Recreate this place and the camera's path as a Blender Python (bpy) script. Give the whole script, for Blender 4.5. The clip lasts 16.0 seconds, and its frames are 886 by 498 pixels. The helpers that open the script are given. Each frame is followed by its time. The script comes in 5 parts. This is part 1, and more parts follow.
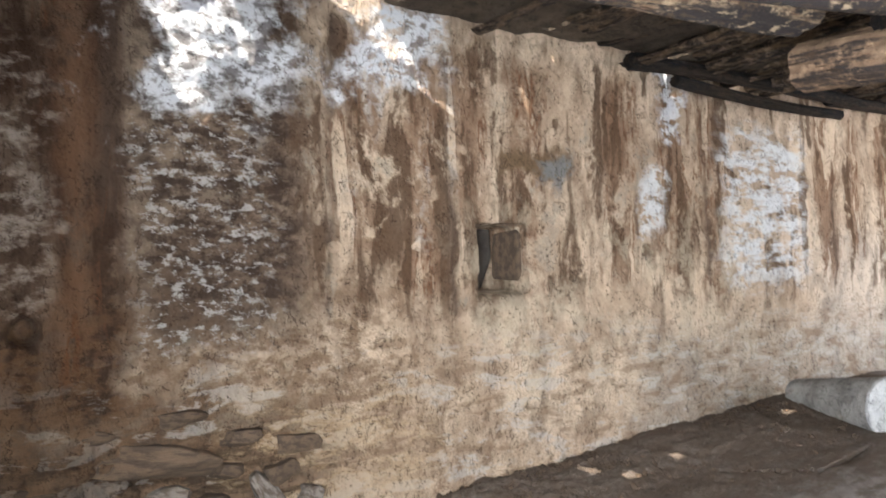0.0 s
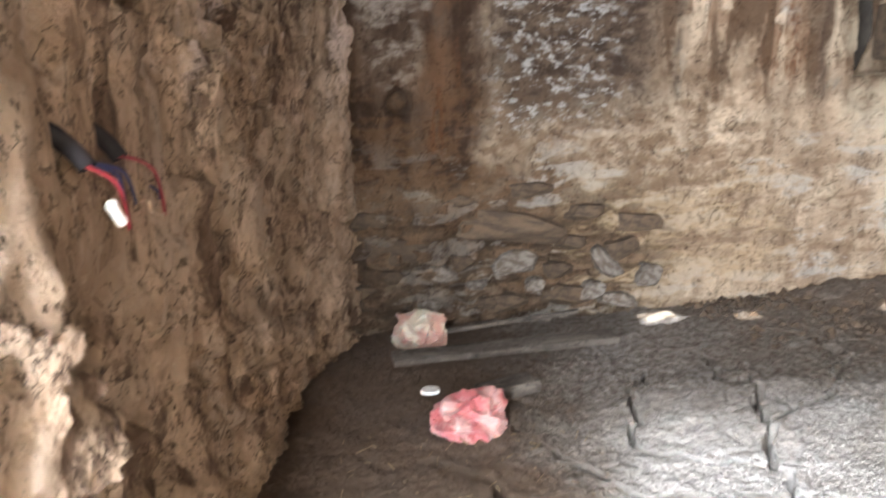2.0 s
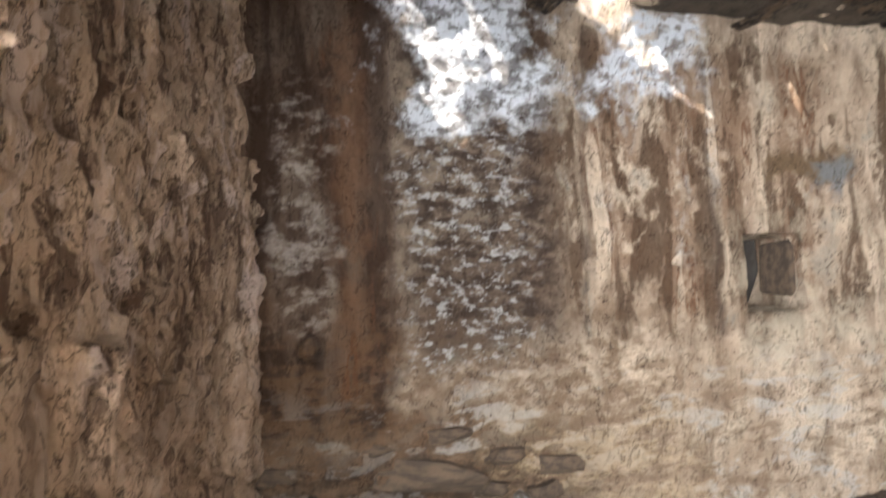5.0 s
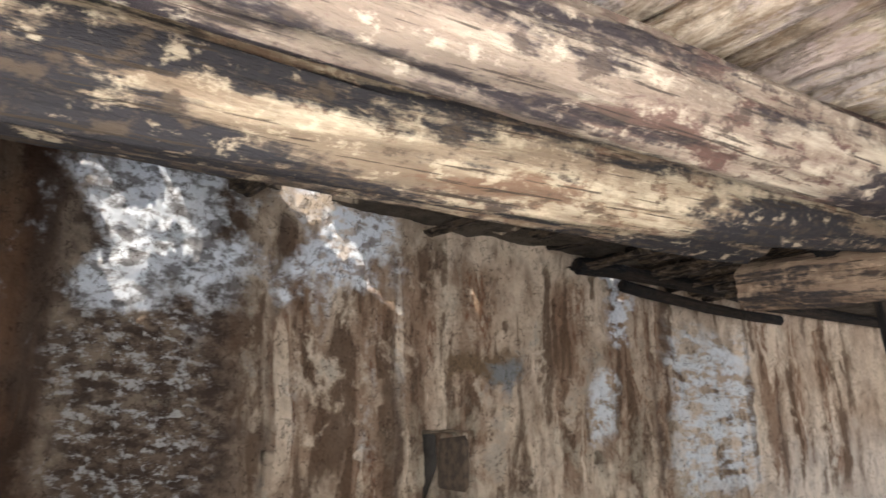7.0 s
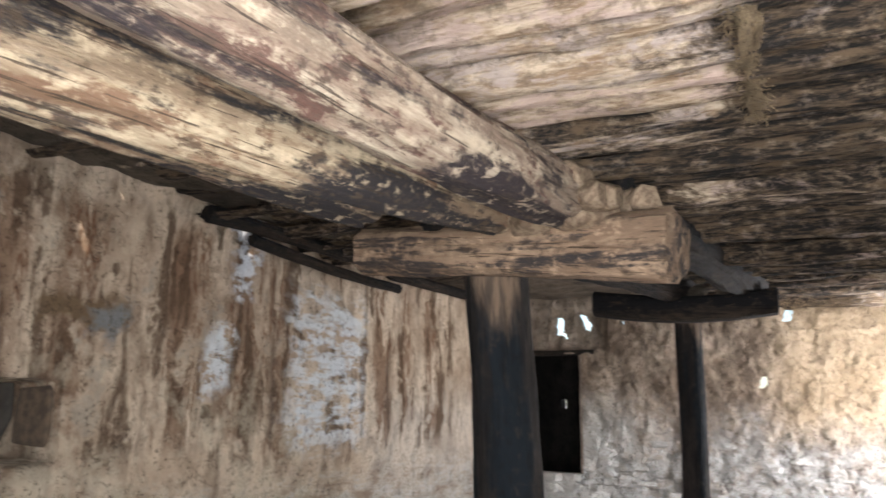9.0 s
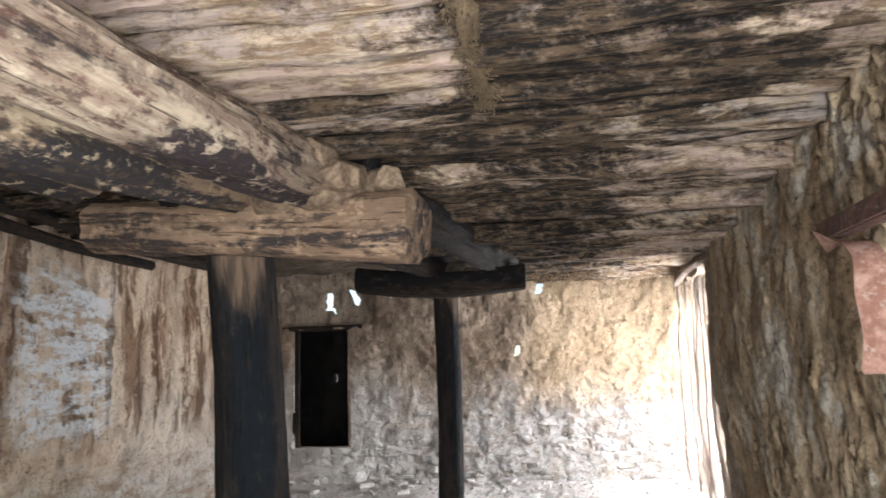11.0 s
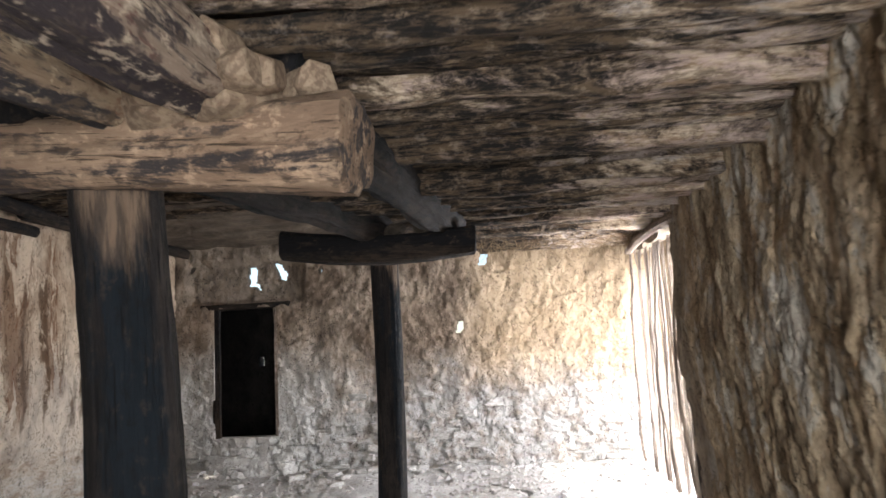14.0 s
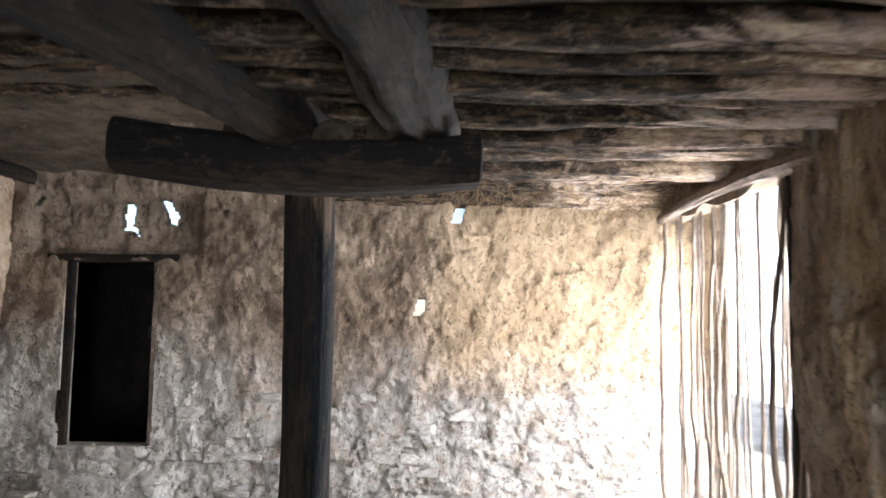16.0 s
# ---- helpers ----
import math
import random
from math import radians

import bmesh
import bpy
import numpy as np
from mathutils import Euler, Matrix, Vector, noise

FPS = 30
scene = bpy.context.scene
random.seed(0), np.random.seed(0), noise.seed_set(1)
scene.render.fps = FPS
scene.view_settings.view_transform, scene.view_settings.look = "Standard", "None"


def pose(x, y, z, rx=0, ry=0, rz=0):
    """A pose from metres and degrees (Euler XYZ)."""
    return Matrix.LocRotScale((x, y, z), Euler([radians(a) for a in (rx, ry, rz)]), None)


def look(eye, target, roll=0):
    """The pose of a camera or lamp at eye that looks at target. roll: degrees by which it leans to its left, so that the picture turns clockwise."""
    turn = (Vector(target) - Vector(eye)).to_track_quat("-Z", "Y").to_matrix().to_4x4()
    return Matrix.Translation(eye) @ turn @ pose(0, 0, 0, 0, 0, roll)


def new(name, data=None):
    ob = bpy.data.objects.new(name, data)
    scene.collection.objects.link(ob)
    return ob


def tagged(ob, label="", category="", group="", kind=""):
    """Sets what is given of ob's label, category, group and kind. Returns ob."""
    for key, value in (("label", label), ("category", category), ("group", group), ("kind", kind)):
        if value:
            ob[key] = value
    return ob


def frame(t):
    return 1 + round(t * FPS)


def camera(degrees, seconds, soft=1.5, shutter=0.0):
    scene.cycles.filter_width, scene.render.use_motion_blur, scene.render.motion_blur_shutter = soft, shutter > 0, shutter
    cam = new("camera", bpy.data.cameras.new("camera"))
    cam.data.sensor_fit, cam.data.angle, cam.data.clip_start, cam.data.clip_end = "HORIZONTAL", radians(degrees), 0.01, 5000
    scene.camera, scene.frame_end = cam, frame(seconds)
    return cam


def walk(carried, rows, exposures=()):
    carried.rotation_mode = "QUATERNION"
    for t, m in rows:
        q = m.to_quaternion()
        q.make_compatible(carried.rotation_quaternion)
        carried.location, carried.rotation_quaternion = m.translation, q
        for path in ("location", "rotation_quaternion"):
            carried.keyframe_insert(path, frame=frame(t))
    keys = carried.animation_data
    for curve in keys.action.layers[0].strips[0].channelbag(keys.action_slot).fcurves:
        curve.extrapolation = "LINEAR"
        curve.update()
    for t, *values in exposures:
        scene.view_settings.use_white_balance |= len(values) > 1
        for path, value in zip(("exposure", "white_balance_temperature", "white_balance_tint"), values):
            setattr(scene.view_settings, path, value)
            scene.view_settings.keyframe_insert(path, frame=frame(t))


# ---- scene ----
cam = camera(60.9, 16.0, 1.5, 0.4)
PATH = [
    (0, (0.038, -0.023, 1.455), (1.131, 1.652, 1.496), -1.7),
    (0.5, (0.044, -0.026, 1.427), (1.184, 1.616, 1.379), -2.3),
    (1, (0.048, -0.047, 1.308), (1.023, 1.697, 1.22), -3.1),
    (1.5, (0.0, 0.007, 1.271), (0.628, 1.889, 1.016), -2.9),
    (2, (-0.056, -0.015, 1.261), (0.225, 1.922, 0.848), -2.2),
    (2.5, (-0.07, -0.031, 1.219), (0.125, 1.865, 0.614), -1.8),
    (3, (-0.072, -0.026, 1.219), (0.134, 1.865, 0.602), -1.8),
    (3.5, (-0.061, -0.002, 1.215), (0.168, 1.886, 0.595), -3.4),
    (4, (-0.042, 0.033, 1.26), (0.312, 1.928, 0.729), -3.0),
    (4.5, (-0.087, 0.117, 1.386), (0.354, 2.06, 1.213), -3.1),
    (7, (0.098, 0.096, 1.643), (1.28, 1.632, 2.139), -0.5),
    (7.5, (0.143, 0.096, 1.65), (1.479, 1.516, 2.094), -1.3),
    (8, (0.189, 0.089, 1.649), (1.679, 1.362, 2.051), -1.1),
    (8.5, (0.232, 0.059, 1.644), (1.863, 1.144, 2.051), -0.1),
    (9, (0.264, 0.034, 1.626), (2.029, 0.89, 2.018), 0.7),
    (9.5, (0.302, 0.007, 1.619), (2.138, 0.702, 2.0), 0.6),
    (12, (0.412, -0.206, 1.694), (2.392, -0.218, 1.978), -1.7),
    (12.5, (0.432, -0.258, 1.68), (2.406, -0.426, 1.951), -1.0),
    (13, (0.466, -0.28, 1.643), (2.45, -0.43, 1.847), -1.3),
    (13.5, (0.694, -0.08, 1.568), (2.689, -0.025, 1.701), -4.4),
    (14, (1.206, 0.089, 1.622), (3.184, 0.226, 1.885), -3.0),
    (14.5, (1.817, 0.211, 1.706), (3.81, 0.308, 1.841), -2.1),
    (15, (2.433, 0.281, 1.761), (4.423, 0.274, 1.954), -0.6),
    (15.5, (3.111, 0.297, 1.778), (5.102, 0.276, 1.962), -0.5),
    (16, (3.868, 0.401, 1.787), (5.859, 0.393, 1.971), 0.7),
]
EXPOSURES = [(0.0, 1.65), (0.5, 1.62), (1.0, 1.6), (1.5, 1.9), (2.5, 1.92), (3.5, 1.78), (4.5, 1.95), (7.0, 0.88), (8.5, 1.05), (9.5, 0.87), (12.5, 0.9), (13.0, 0.82), (13.5, 0.82), (14.5, 0.9), (15.5, 1.08), (16.0, 1.0)]
walk(cam, [(t, look(eye, target, roll)) for t, eye, target, roll in PATH], EXPOSURES)

# ---- light ----
SUN_WAY = Vector((0.45, 0.5, -0.94)).normalized()
world = bpy.data.worlds.new("sky")
scene.world = world
world.use_nodes = True
_n = world.node_tree.nodes
_sky = _n.new("ShaderNodeTexSky")
_sky.sky_type, _sky.sun_disc = "NISHITA", False
_sky.sun_elevation = math.asin(-SUN_WAY.z)
_sky.sun_rotation = math.atan2(-SUN_WAY.x, -SUN_WAY.y)
_n["Background"].inputs["Strength"].default_value = 0.15
world.node_tree.links.new(_sky.outputs[0], _n["Background"].inputs["Color"])

sun_data = bpy.data.lights.new("sun", "SUN")
sun_data.energy, sun_data.angle, sun_data.color = 5.0, radians(0.5), (1.0, 0.95, 0.87)
sun = new("sun", sun_data)
sun.matrix_world = look((0, 0, 12), Vector((0, 0, 12)) + SUN_WAY)


def opening_lamp(name, place, target, width, height, watts, colour):
    data = bpy.data.lights.new(name, "AREA")
    data.shape, data.size, data.size_y, data.energy, data.color = "RECTANGLE", width, height, watts, colour
    ob = new(name, data)
    ob.matrix_world = look(place, target)
    return ob


# daylight of the west doorway behind the start, and of the far doorway in the south wall
opening_lamp("daylight_start_door", (-0.72, -0.42, 1.1), (3.0, 0.88, 0.95), 1.04, 1.95, 275, (0.85, 0.915, 1.0))
opening_lamp("daylight_far_door", (9.1, -1.85, 1.3), (9.3, 3.0, 0.9), 2.2, 2.3, 285, (0.89, 0.92, 1.0))


# ---- noise and mesh tools ----


def lattice(ix, iy, seed):
    h = (ix.astype(np.int64) * 374761393 + iy.astype(np.int64) * 668265263 + seed * 1442695041) & 0x7FFFFFFF
    h = ((h ^ (h >> 13)) * 1274126177) & 0x7FFFFFFF
    return ((h ^ (h >> 16)) & 0xFFFF) / 65535.0


def vnoise(x, y, seed=0):
    x0, y0 = np.floor(x), np.floor(y)
    fx, fy = x - x0, y - y0
    fx, fy = fx * fx * (3 - 2 * fx), fy * fy * (3 - 2 * fy)
    a, b = lattice(x0, y0, seed), lattice(x0 + 1, y0, seed)
    c, d = lattice(x0, y0 + 1, seed), lattice(x0 + 1, y0 + 1, seed)
    return (a + (b - a) * fx) * (1 - fy) + (c + (d - c) * fx) * fy - 0.5


def fbm(x, y, seed=0, octaves=4):
    total, amp = 0.0, 1.0
    for k in range(octaves):
        total = total + amp * vnoise(x * 2 ** k, y * 2 ** k, seed + 17 * k)
        amp *= 0.5
    return total


def ridged(x, y, seed=0, octaves=3):
    total, amp = 0.0, 1.0
    for k in range(octaves):
        total = total + amp * (0.5 - 2 * np.abs(vnoise(x * 2 ** k, y * 2 ** k, seed + 31 * k)))
        amp *= 0.5
    return total


def cells(x, y, seed=0):
    """Distance to the edge between the two nearest of one jittered point a cell, and a random number of the nearest cell."""
    ix, iy = np.floor(x), np.floor(y)
    d1 = np.full(x.shape, 9.0)
    d2 = d1.copy()
    tag = np.zeros(x.shape)
    for ox in (-1, 0, 1):
        for oy in (-1, 0, 1):
            cx, cy = ix + ox, iy + oy
            px, py = cx + 0.15 + 0.7 * lattice(cx, cy, seed), cy + 0.15 + 0.7 * lattice(cx, cy, seed + 5)
            d = np.hypot(x - px, y - py)
            near = d < d1
            d2 = np.where(near, d1, np.minimum(d2, d))
            tag = np.where(near, lattice(cx, cy, seed + 9), tag)
            d1 = np.minimum(d1, d)
    return d2 - d1, tag


def chips(x, y, seed=0, tilt=0.7):
    """Angular pieces: each jittered cell is a plane of its own height and slope."""
    ix, iy = np.floor(x), np.floor(y)
    d1 = np.full(x.shape, 9.0)
    h = np.zeros(x.shape)
    for ox in (-1, 0, 1):
        for oy in (-1, 0, 1):
            cx, cy = ix + ox, iy + oy
            px, py = cx + 0.1 + 0.8 * lattice(cx, cy, seed), cy + 0.1 + 0.8 * lattice(cx, cy, seed + 5)
            d = np.hypot(x - px, y - py)
            near = d < d1
            plane = lattice(cx, cy, seed + 9) - 0.5 + tilt * ((lattice(cx, cy, seed + 13) - 0.5) * (x - px) + (lattice(cx, cy, seed + 17) - 0.5) * (y - py))
            h = np.where(near, plane, h)
            d1 = np.minimum(d1, d)
    return h


def terrace(n, levels, edge=0.12):
    """Noise broken into flaking layers with crisp edges."""
    t = n * levels
    base = np.floor(t)
    return (base + step(0.5 - edge, 0.5 + edge, t - base)) / levels


def step(a, b, x):
    t = np.clip((x - a) / (b - a), 0, 1)
    return t * t * (3 - 2 * t)


def box_mask(u, z, u0, u1, z0, z1, soft):
    return step(u0 - soft, u0 + soft, u) * (1 - step(u1 - soft, u1 + soft, u)) * step(z0 - soft, z0 + soft, z) * (1 - step(z1 - soft, z1 + soft, z))


def mesh_from(name, verts, faces, material, smooth=True):
    me = bpy.data.meshes.new(name)
    me.from_pydata([tuple(map(float, v)) for v in verts], [], [tuple(map(int, f)) for f in faces])
    me.validate()
    if smooth:
        me.polygons.foreach_set("use_smooth", [True] * len(me.polygons))
        me.set_sharp_from_angle(angle=radians(52))
    if material:
        me.materials.append(material)
    me.update()
    return me


def thing(name, label, category, group="", kind="", place=None):
    ob = new(name)
    ob.empty_display_size = 0.1
    if place:
        ob.matrix_world = place
    return tagged(ob, label, category, group, kind)


def part(name, me, parent, label="", m=None):
    ob = new(name, me)
    ob.parent = parent
    if m:
        ob.matrix_basis = m
    return tagged(ob, label)


def slab_grid(name, us, zs, front, back, keep, material):
    """A wall of two grids, front(u, z) and back(u, z), joined round all edges and openings. keep: a mask over the cells."""
    nu, nz = len(us), len(zs)
    U, Z = np.meshgrid(us, zs, indexing="ij")
    F, B = front(U, Z).reshape(-1, 3), back(U, Z).reshape(-1, 3)
    verts = np.concatenate([F, B])
    n = nu * nz
    idx = np.arange(n).reshape(nu, nz)
    a, b, c, d = idx[:-1, :-1], idx[1:, :-1], idx[1:, 1:], idx[:-1, 1:]
    quads = np.stack([a, b, c, d], -1)[keep]
    faces = [quads, quads[:, ::-1] + n]
    pad = np.zeros((nu + 1, nz + 1), bool)
    pad[1:-1, 1:-1] = keep
    for axis in (0, 1):
        if axis == 0:
            lo, hi = pad[:-1, 1:-1], pad[1:, 1:-1]
            e0, e1 = idx[:, :-1], idx[:, 1:]
        else:
            lo, hi = pad[1:-1, :-1], pad[1:-1, 1:]
            e0, e1 = idx[:-1, :], idx[1:, :]
        edge = lo != hi
        p, q, flip = e0[edge], e1[edge], hi[edge]
        if axis == 1:
            flip = ~flip
        p, q = np.where(flip, p, q), np.where(flip, q, p)
        faces.append(np.stack([q, p, p + n, q + n], -1))
    used = np.unique(np.concatenate(faces))
    remap = np.zeros(2 * n, int)
    remap[used] = np.arange(len(used))
    return mesh_from(name, verts[used], remap[np.concatenate(faces)], material)


def tube(name, length, radius, material, seed, sides=22, segs=44, rough=0.06, bend=(0, 0), taper=0.0, facets=None, lump=0.0, wiggle=0.0):
    """A log along local x, its rough skin displaced, with closed, slightly uneven ends. facets: flattening of sides."""
    xs = np.linspace(0, length, segs)
    an = np.linspace(0, 2 * math.pi, sides, endpoint=False)
    X, A = np.meshgrid(xs, an, indexing="ij")
    r = radius * (1 - taper * X / length)
    cyc = np.cos(A) * 3, np.sin(A) * 3
    r = r * (1 + rough * 2 * fbm(X * 1.3 + cyc[0], cyc[1] + X * 0.2, seed, 4) + rough * 0.9 * fbm(X * 0.9 + 40, A * 5, seed + 3, 2) * np.sin(A / 2) ** 0.5)
    r = r * (1 + lump * vnoise(X * 1.1, X * 0 + 0.5, seed + 77))
    if facets:
        r = r * np.minimum(1.0, facets / np.maximum(np.abs(np.cos(A)), np.abs(np.sin(A))))
    w = X / length
    Y = r * np.cos(A) + bend[0] * np.sin(math.pi * w) + wiggle * fbm(X * 1.7, X * 0 + 0.4, seed + 5, 3)
    Z = r * np.sin(A) + bend[1] * np.sin(math.pi * w) + wiggle * fbm(X * 1.7, X * 0 + 5.4, seed + 6, 3)
    verts = np.stack([X, Y, Z], -1).reshape(-1, 3)
    idx = np.arange(segs * sides).reshape(segs, sides)
    nxt = np.roll(idx, -1, 1)
    faces = [tuple(f) for f in np.stack([idx[:-1], nxt[:-1], nxt[1:], idx[1:]], -1).reshape(-1, 4)]
    verts = list(map(tuple, verts))
    for ring, way in ((idx[0], -1), (idx[-1], 1)):
        base = len(verts)
        mid = np.mean([verts[k] for k in ring], 0)
        inner = [tuple(mid + 0.86 * (np.array(verts[k]) - mid) + np.array([way * radius * 0.08, 0, 0])) for k in ring]
        verts += inner + [tuple(mid + np.array([way * radius * 0.05, 0, 0]))]
        top = base + sides
        for k in range(sides):
            k2 = (k + 1) % sides
            o = (ring[k], ring[k2], base + k2, base + k)
            i3 = (base + k, base + k2, top)
            faces += [o if way > 0 else o[::-1], i3 if way > 0 else i3[::-1]]
    return mesh_from(name, verts, faces, material)


def along(a, b, spin=0):
    """The pose of a thing built along local x, from a to b."""
    a, b = Vector(a), Vector(b)
    return Matrix.Translation(a) @ (b - a).to_track_quat("X", "Z").to_matrix().to_4x4() @ pose(0, 0, 0, spin)


def stone_mesh(name, sx, sy, sz, material, seed, cuts=5):
    """A rough quarried stone: a cube broken by a few random planes."""
    rnd = random.Random(seed * 7 + 1)
    bm = bmesh.new()
    bmesh.ops.create_cube(bm, size=1.7)
    for _ in range(cuts + 3):
        n = Vector((rnd.gauss(0, 1), rnd.gauss(0, 1), rnd.gauss(0, 1))).normalized()
        bmesh.ops.bisect_plane(bm, geom=bm.verts[:] + bm.edges[:] + bm.faces[:], plane_co=n * rnd.uniform(0.72, 0.98), plane_no=n, clear_outer=True)
        bmesh.ops.holes_fill(bm, edges=[e for e in bm.edges if e.is_boundary])
    bmesh.ops.bevel(bm, geom=bm.edges[:], offset=0.07, segments=1, affect="EDGES")
    for v in bm.verts:
        p = v.co + 0.06 * noise.noise_vector(v.co * 2 + Vector((seed, 0, 0)))
        v.co = Vector((p.x * sx, p.y * sy, p.z * sz))
    me = bpy.data.meshes.new(name)
    bm.to_mesh(me)
    bm.free()
    me.materials.append(material)
    return me

# ---- materials ----


class Shade:
    """A small writer of node materials; places are metres in the object's own space."""

    def __init__(self, name, rough=0.9, metal=0.0):
        self.mat = bpy.data.materials.new(name)
        self.mat.use_nodes = True
        self.nodes, self.links = self.mat.node_tree.nodes, self.mat.node_tree.links
        self.out = self.nodes["Principled BSDF"]
        self.out.inputs["Roughness"].default_value = rough
        self.out.inputs["Metallic"].default_value = metal
        self.out.inputs["Specular IOR Level"].default_value = 0.15 if rough > 0.7 else 0.5
        self.coord = self.nodes.new("ShaderNodeTexCoord").outputs["Object"]
        self.xyz = None

    def put(self, socket, value):
        if hasattr(value, "is_linked"):
            self.links.new(value, socket)
        elif isinstance(value, (tuple, list)) and len(value) == 3 and len(socket.default_value) == 4:
            socket.default_value = (*value, 1)
        else:
            socket.default_value = value

    def axis(self, k):
        if not self.xyz:
            self.xyz = self.nodes.new("ShaderNodeSeparateXYZ")
            self.links.new(self.coord, self.xyz.inputs[0])
        return self.xyz.outputs[k]

    def scaled(self, scale, offset=(0, 0, 0)):
        n = self.nodes.new("ShaderNodeMapping")
        self.links.new(self.coord, n.inputs["Vector"])
        n.inputs["Scale"].default_value, n.inputs["Location"].default_value = scale, offset
        return n.outputs[0]

    def noise(self, scale=(1, 1, 1), size=5.0, detail=6, rough=0.6, offset=(0, 0, 0), warp=0.0):
        n = self.nodes.new("ShaderNodeTexNoise")
        self.links.new(self.scaled(scale, offset), n.inputs["Vector"])
        n.inputs["Scale"].default_value, n.inputs["Detail"].default_value, n.inputs["Roughness"].default_value = size, detail, rough
        n.inputs["Distortion"].default_value = warp
        return n.outputs[0]

    def cracks(self, scale=(1, 1, 1), size=5.0):
        n = self.nodes.new("ShaderNodeTexVoronoi")
        n.feature = "DISTANCE_TO_EDGE"
        self.links.new(self.scaled(scale), n.inputs["Vector"])
        n.inputs["Scale"].default_value = size
        return n.outputs["Distance"]

    def span(self, value, a, b, c=0.0, d=1.0):
        n = self.nodes.new("ShaderNodeMapRange")
        n.interpolation_type = "SMOOTHSTEP"
        for k, v in zip(("From Min", "From Max", "To Min", "To Max"), (a, b, c, d)):
            n.inputs[k].default_value = v
        self.put(n.inputs["Value"], value)
        return n.outputs[0]

    def math(self, op, a, b=0.0):
        n = self.nodes.new("ShaderNodeMath")
        n.operation = op
        self.put(n.inputs[0], a)
        self.put(n.inputs[1], b)
        return n.outputs[0]

    def times(self, *values):
        total = values[0]
        for v in values[1:]:
            total = self.math("MULTIPLY", total, v)
        return total

    def zone(self, k0, a0, a1, k1, b0, b1, soft=0.15, ragged=0.25):
        """A ragged patch of stain, wash or painted light and shade between two spans of the axes k0 and k1."""
        wob = self.math("MULTIPLY", self.math("SUBTRACT", self.noise(size=4.0, detail=5, offset=(a0, b0, 0)), 0.5), ragged * 2)
        p, q = self.math("ADD", self.axis(k0), wob), self.math("ADD", self.axis(k1), wob)
        return self.times(self.span(p, a0 - soft, a0 + soft), self.span(p, a1 - soft, a1 + soft, 1, 0),
                          self.span(q, b0 - soft, b0 + soft), self.span(q, b1 - soft, b1 + soft, 1, 0))

    def mix(self, factor, a, b):
        n = self.nodes.new("ShaderNodeMix")
        n.data_type = "RGBA"
        self.put(n.inputs["Factor"], factor)
        self.put(n.inputs[6], a)
        self.put(n.inputs[7], b)
        return n.outputs[2]

    def bump(self, height, strength=0.5, distance=0.01):
        n = self.nodes.new("ShaderNodeBump")
        n.inputs["Strength"].default_value, n.inputs["Distance"].default_value = strength, distance
        self.put(n.inputs["Height"], height)
        self.links.new(n.outputs[0], self.out.inputs["Normal"])

    def done(self, colour):
        self.put(self.out.inputs["Base Color"], colour)
        return self.mat


def mute(c, k=-0.1):
    g = 0.3 * c[0] + 0.55 * c[1] + 0.15 * c[2]
    return tuple(max(0.006, v + (g - v) * k) for v in c)


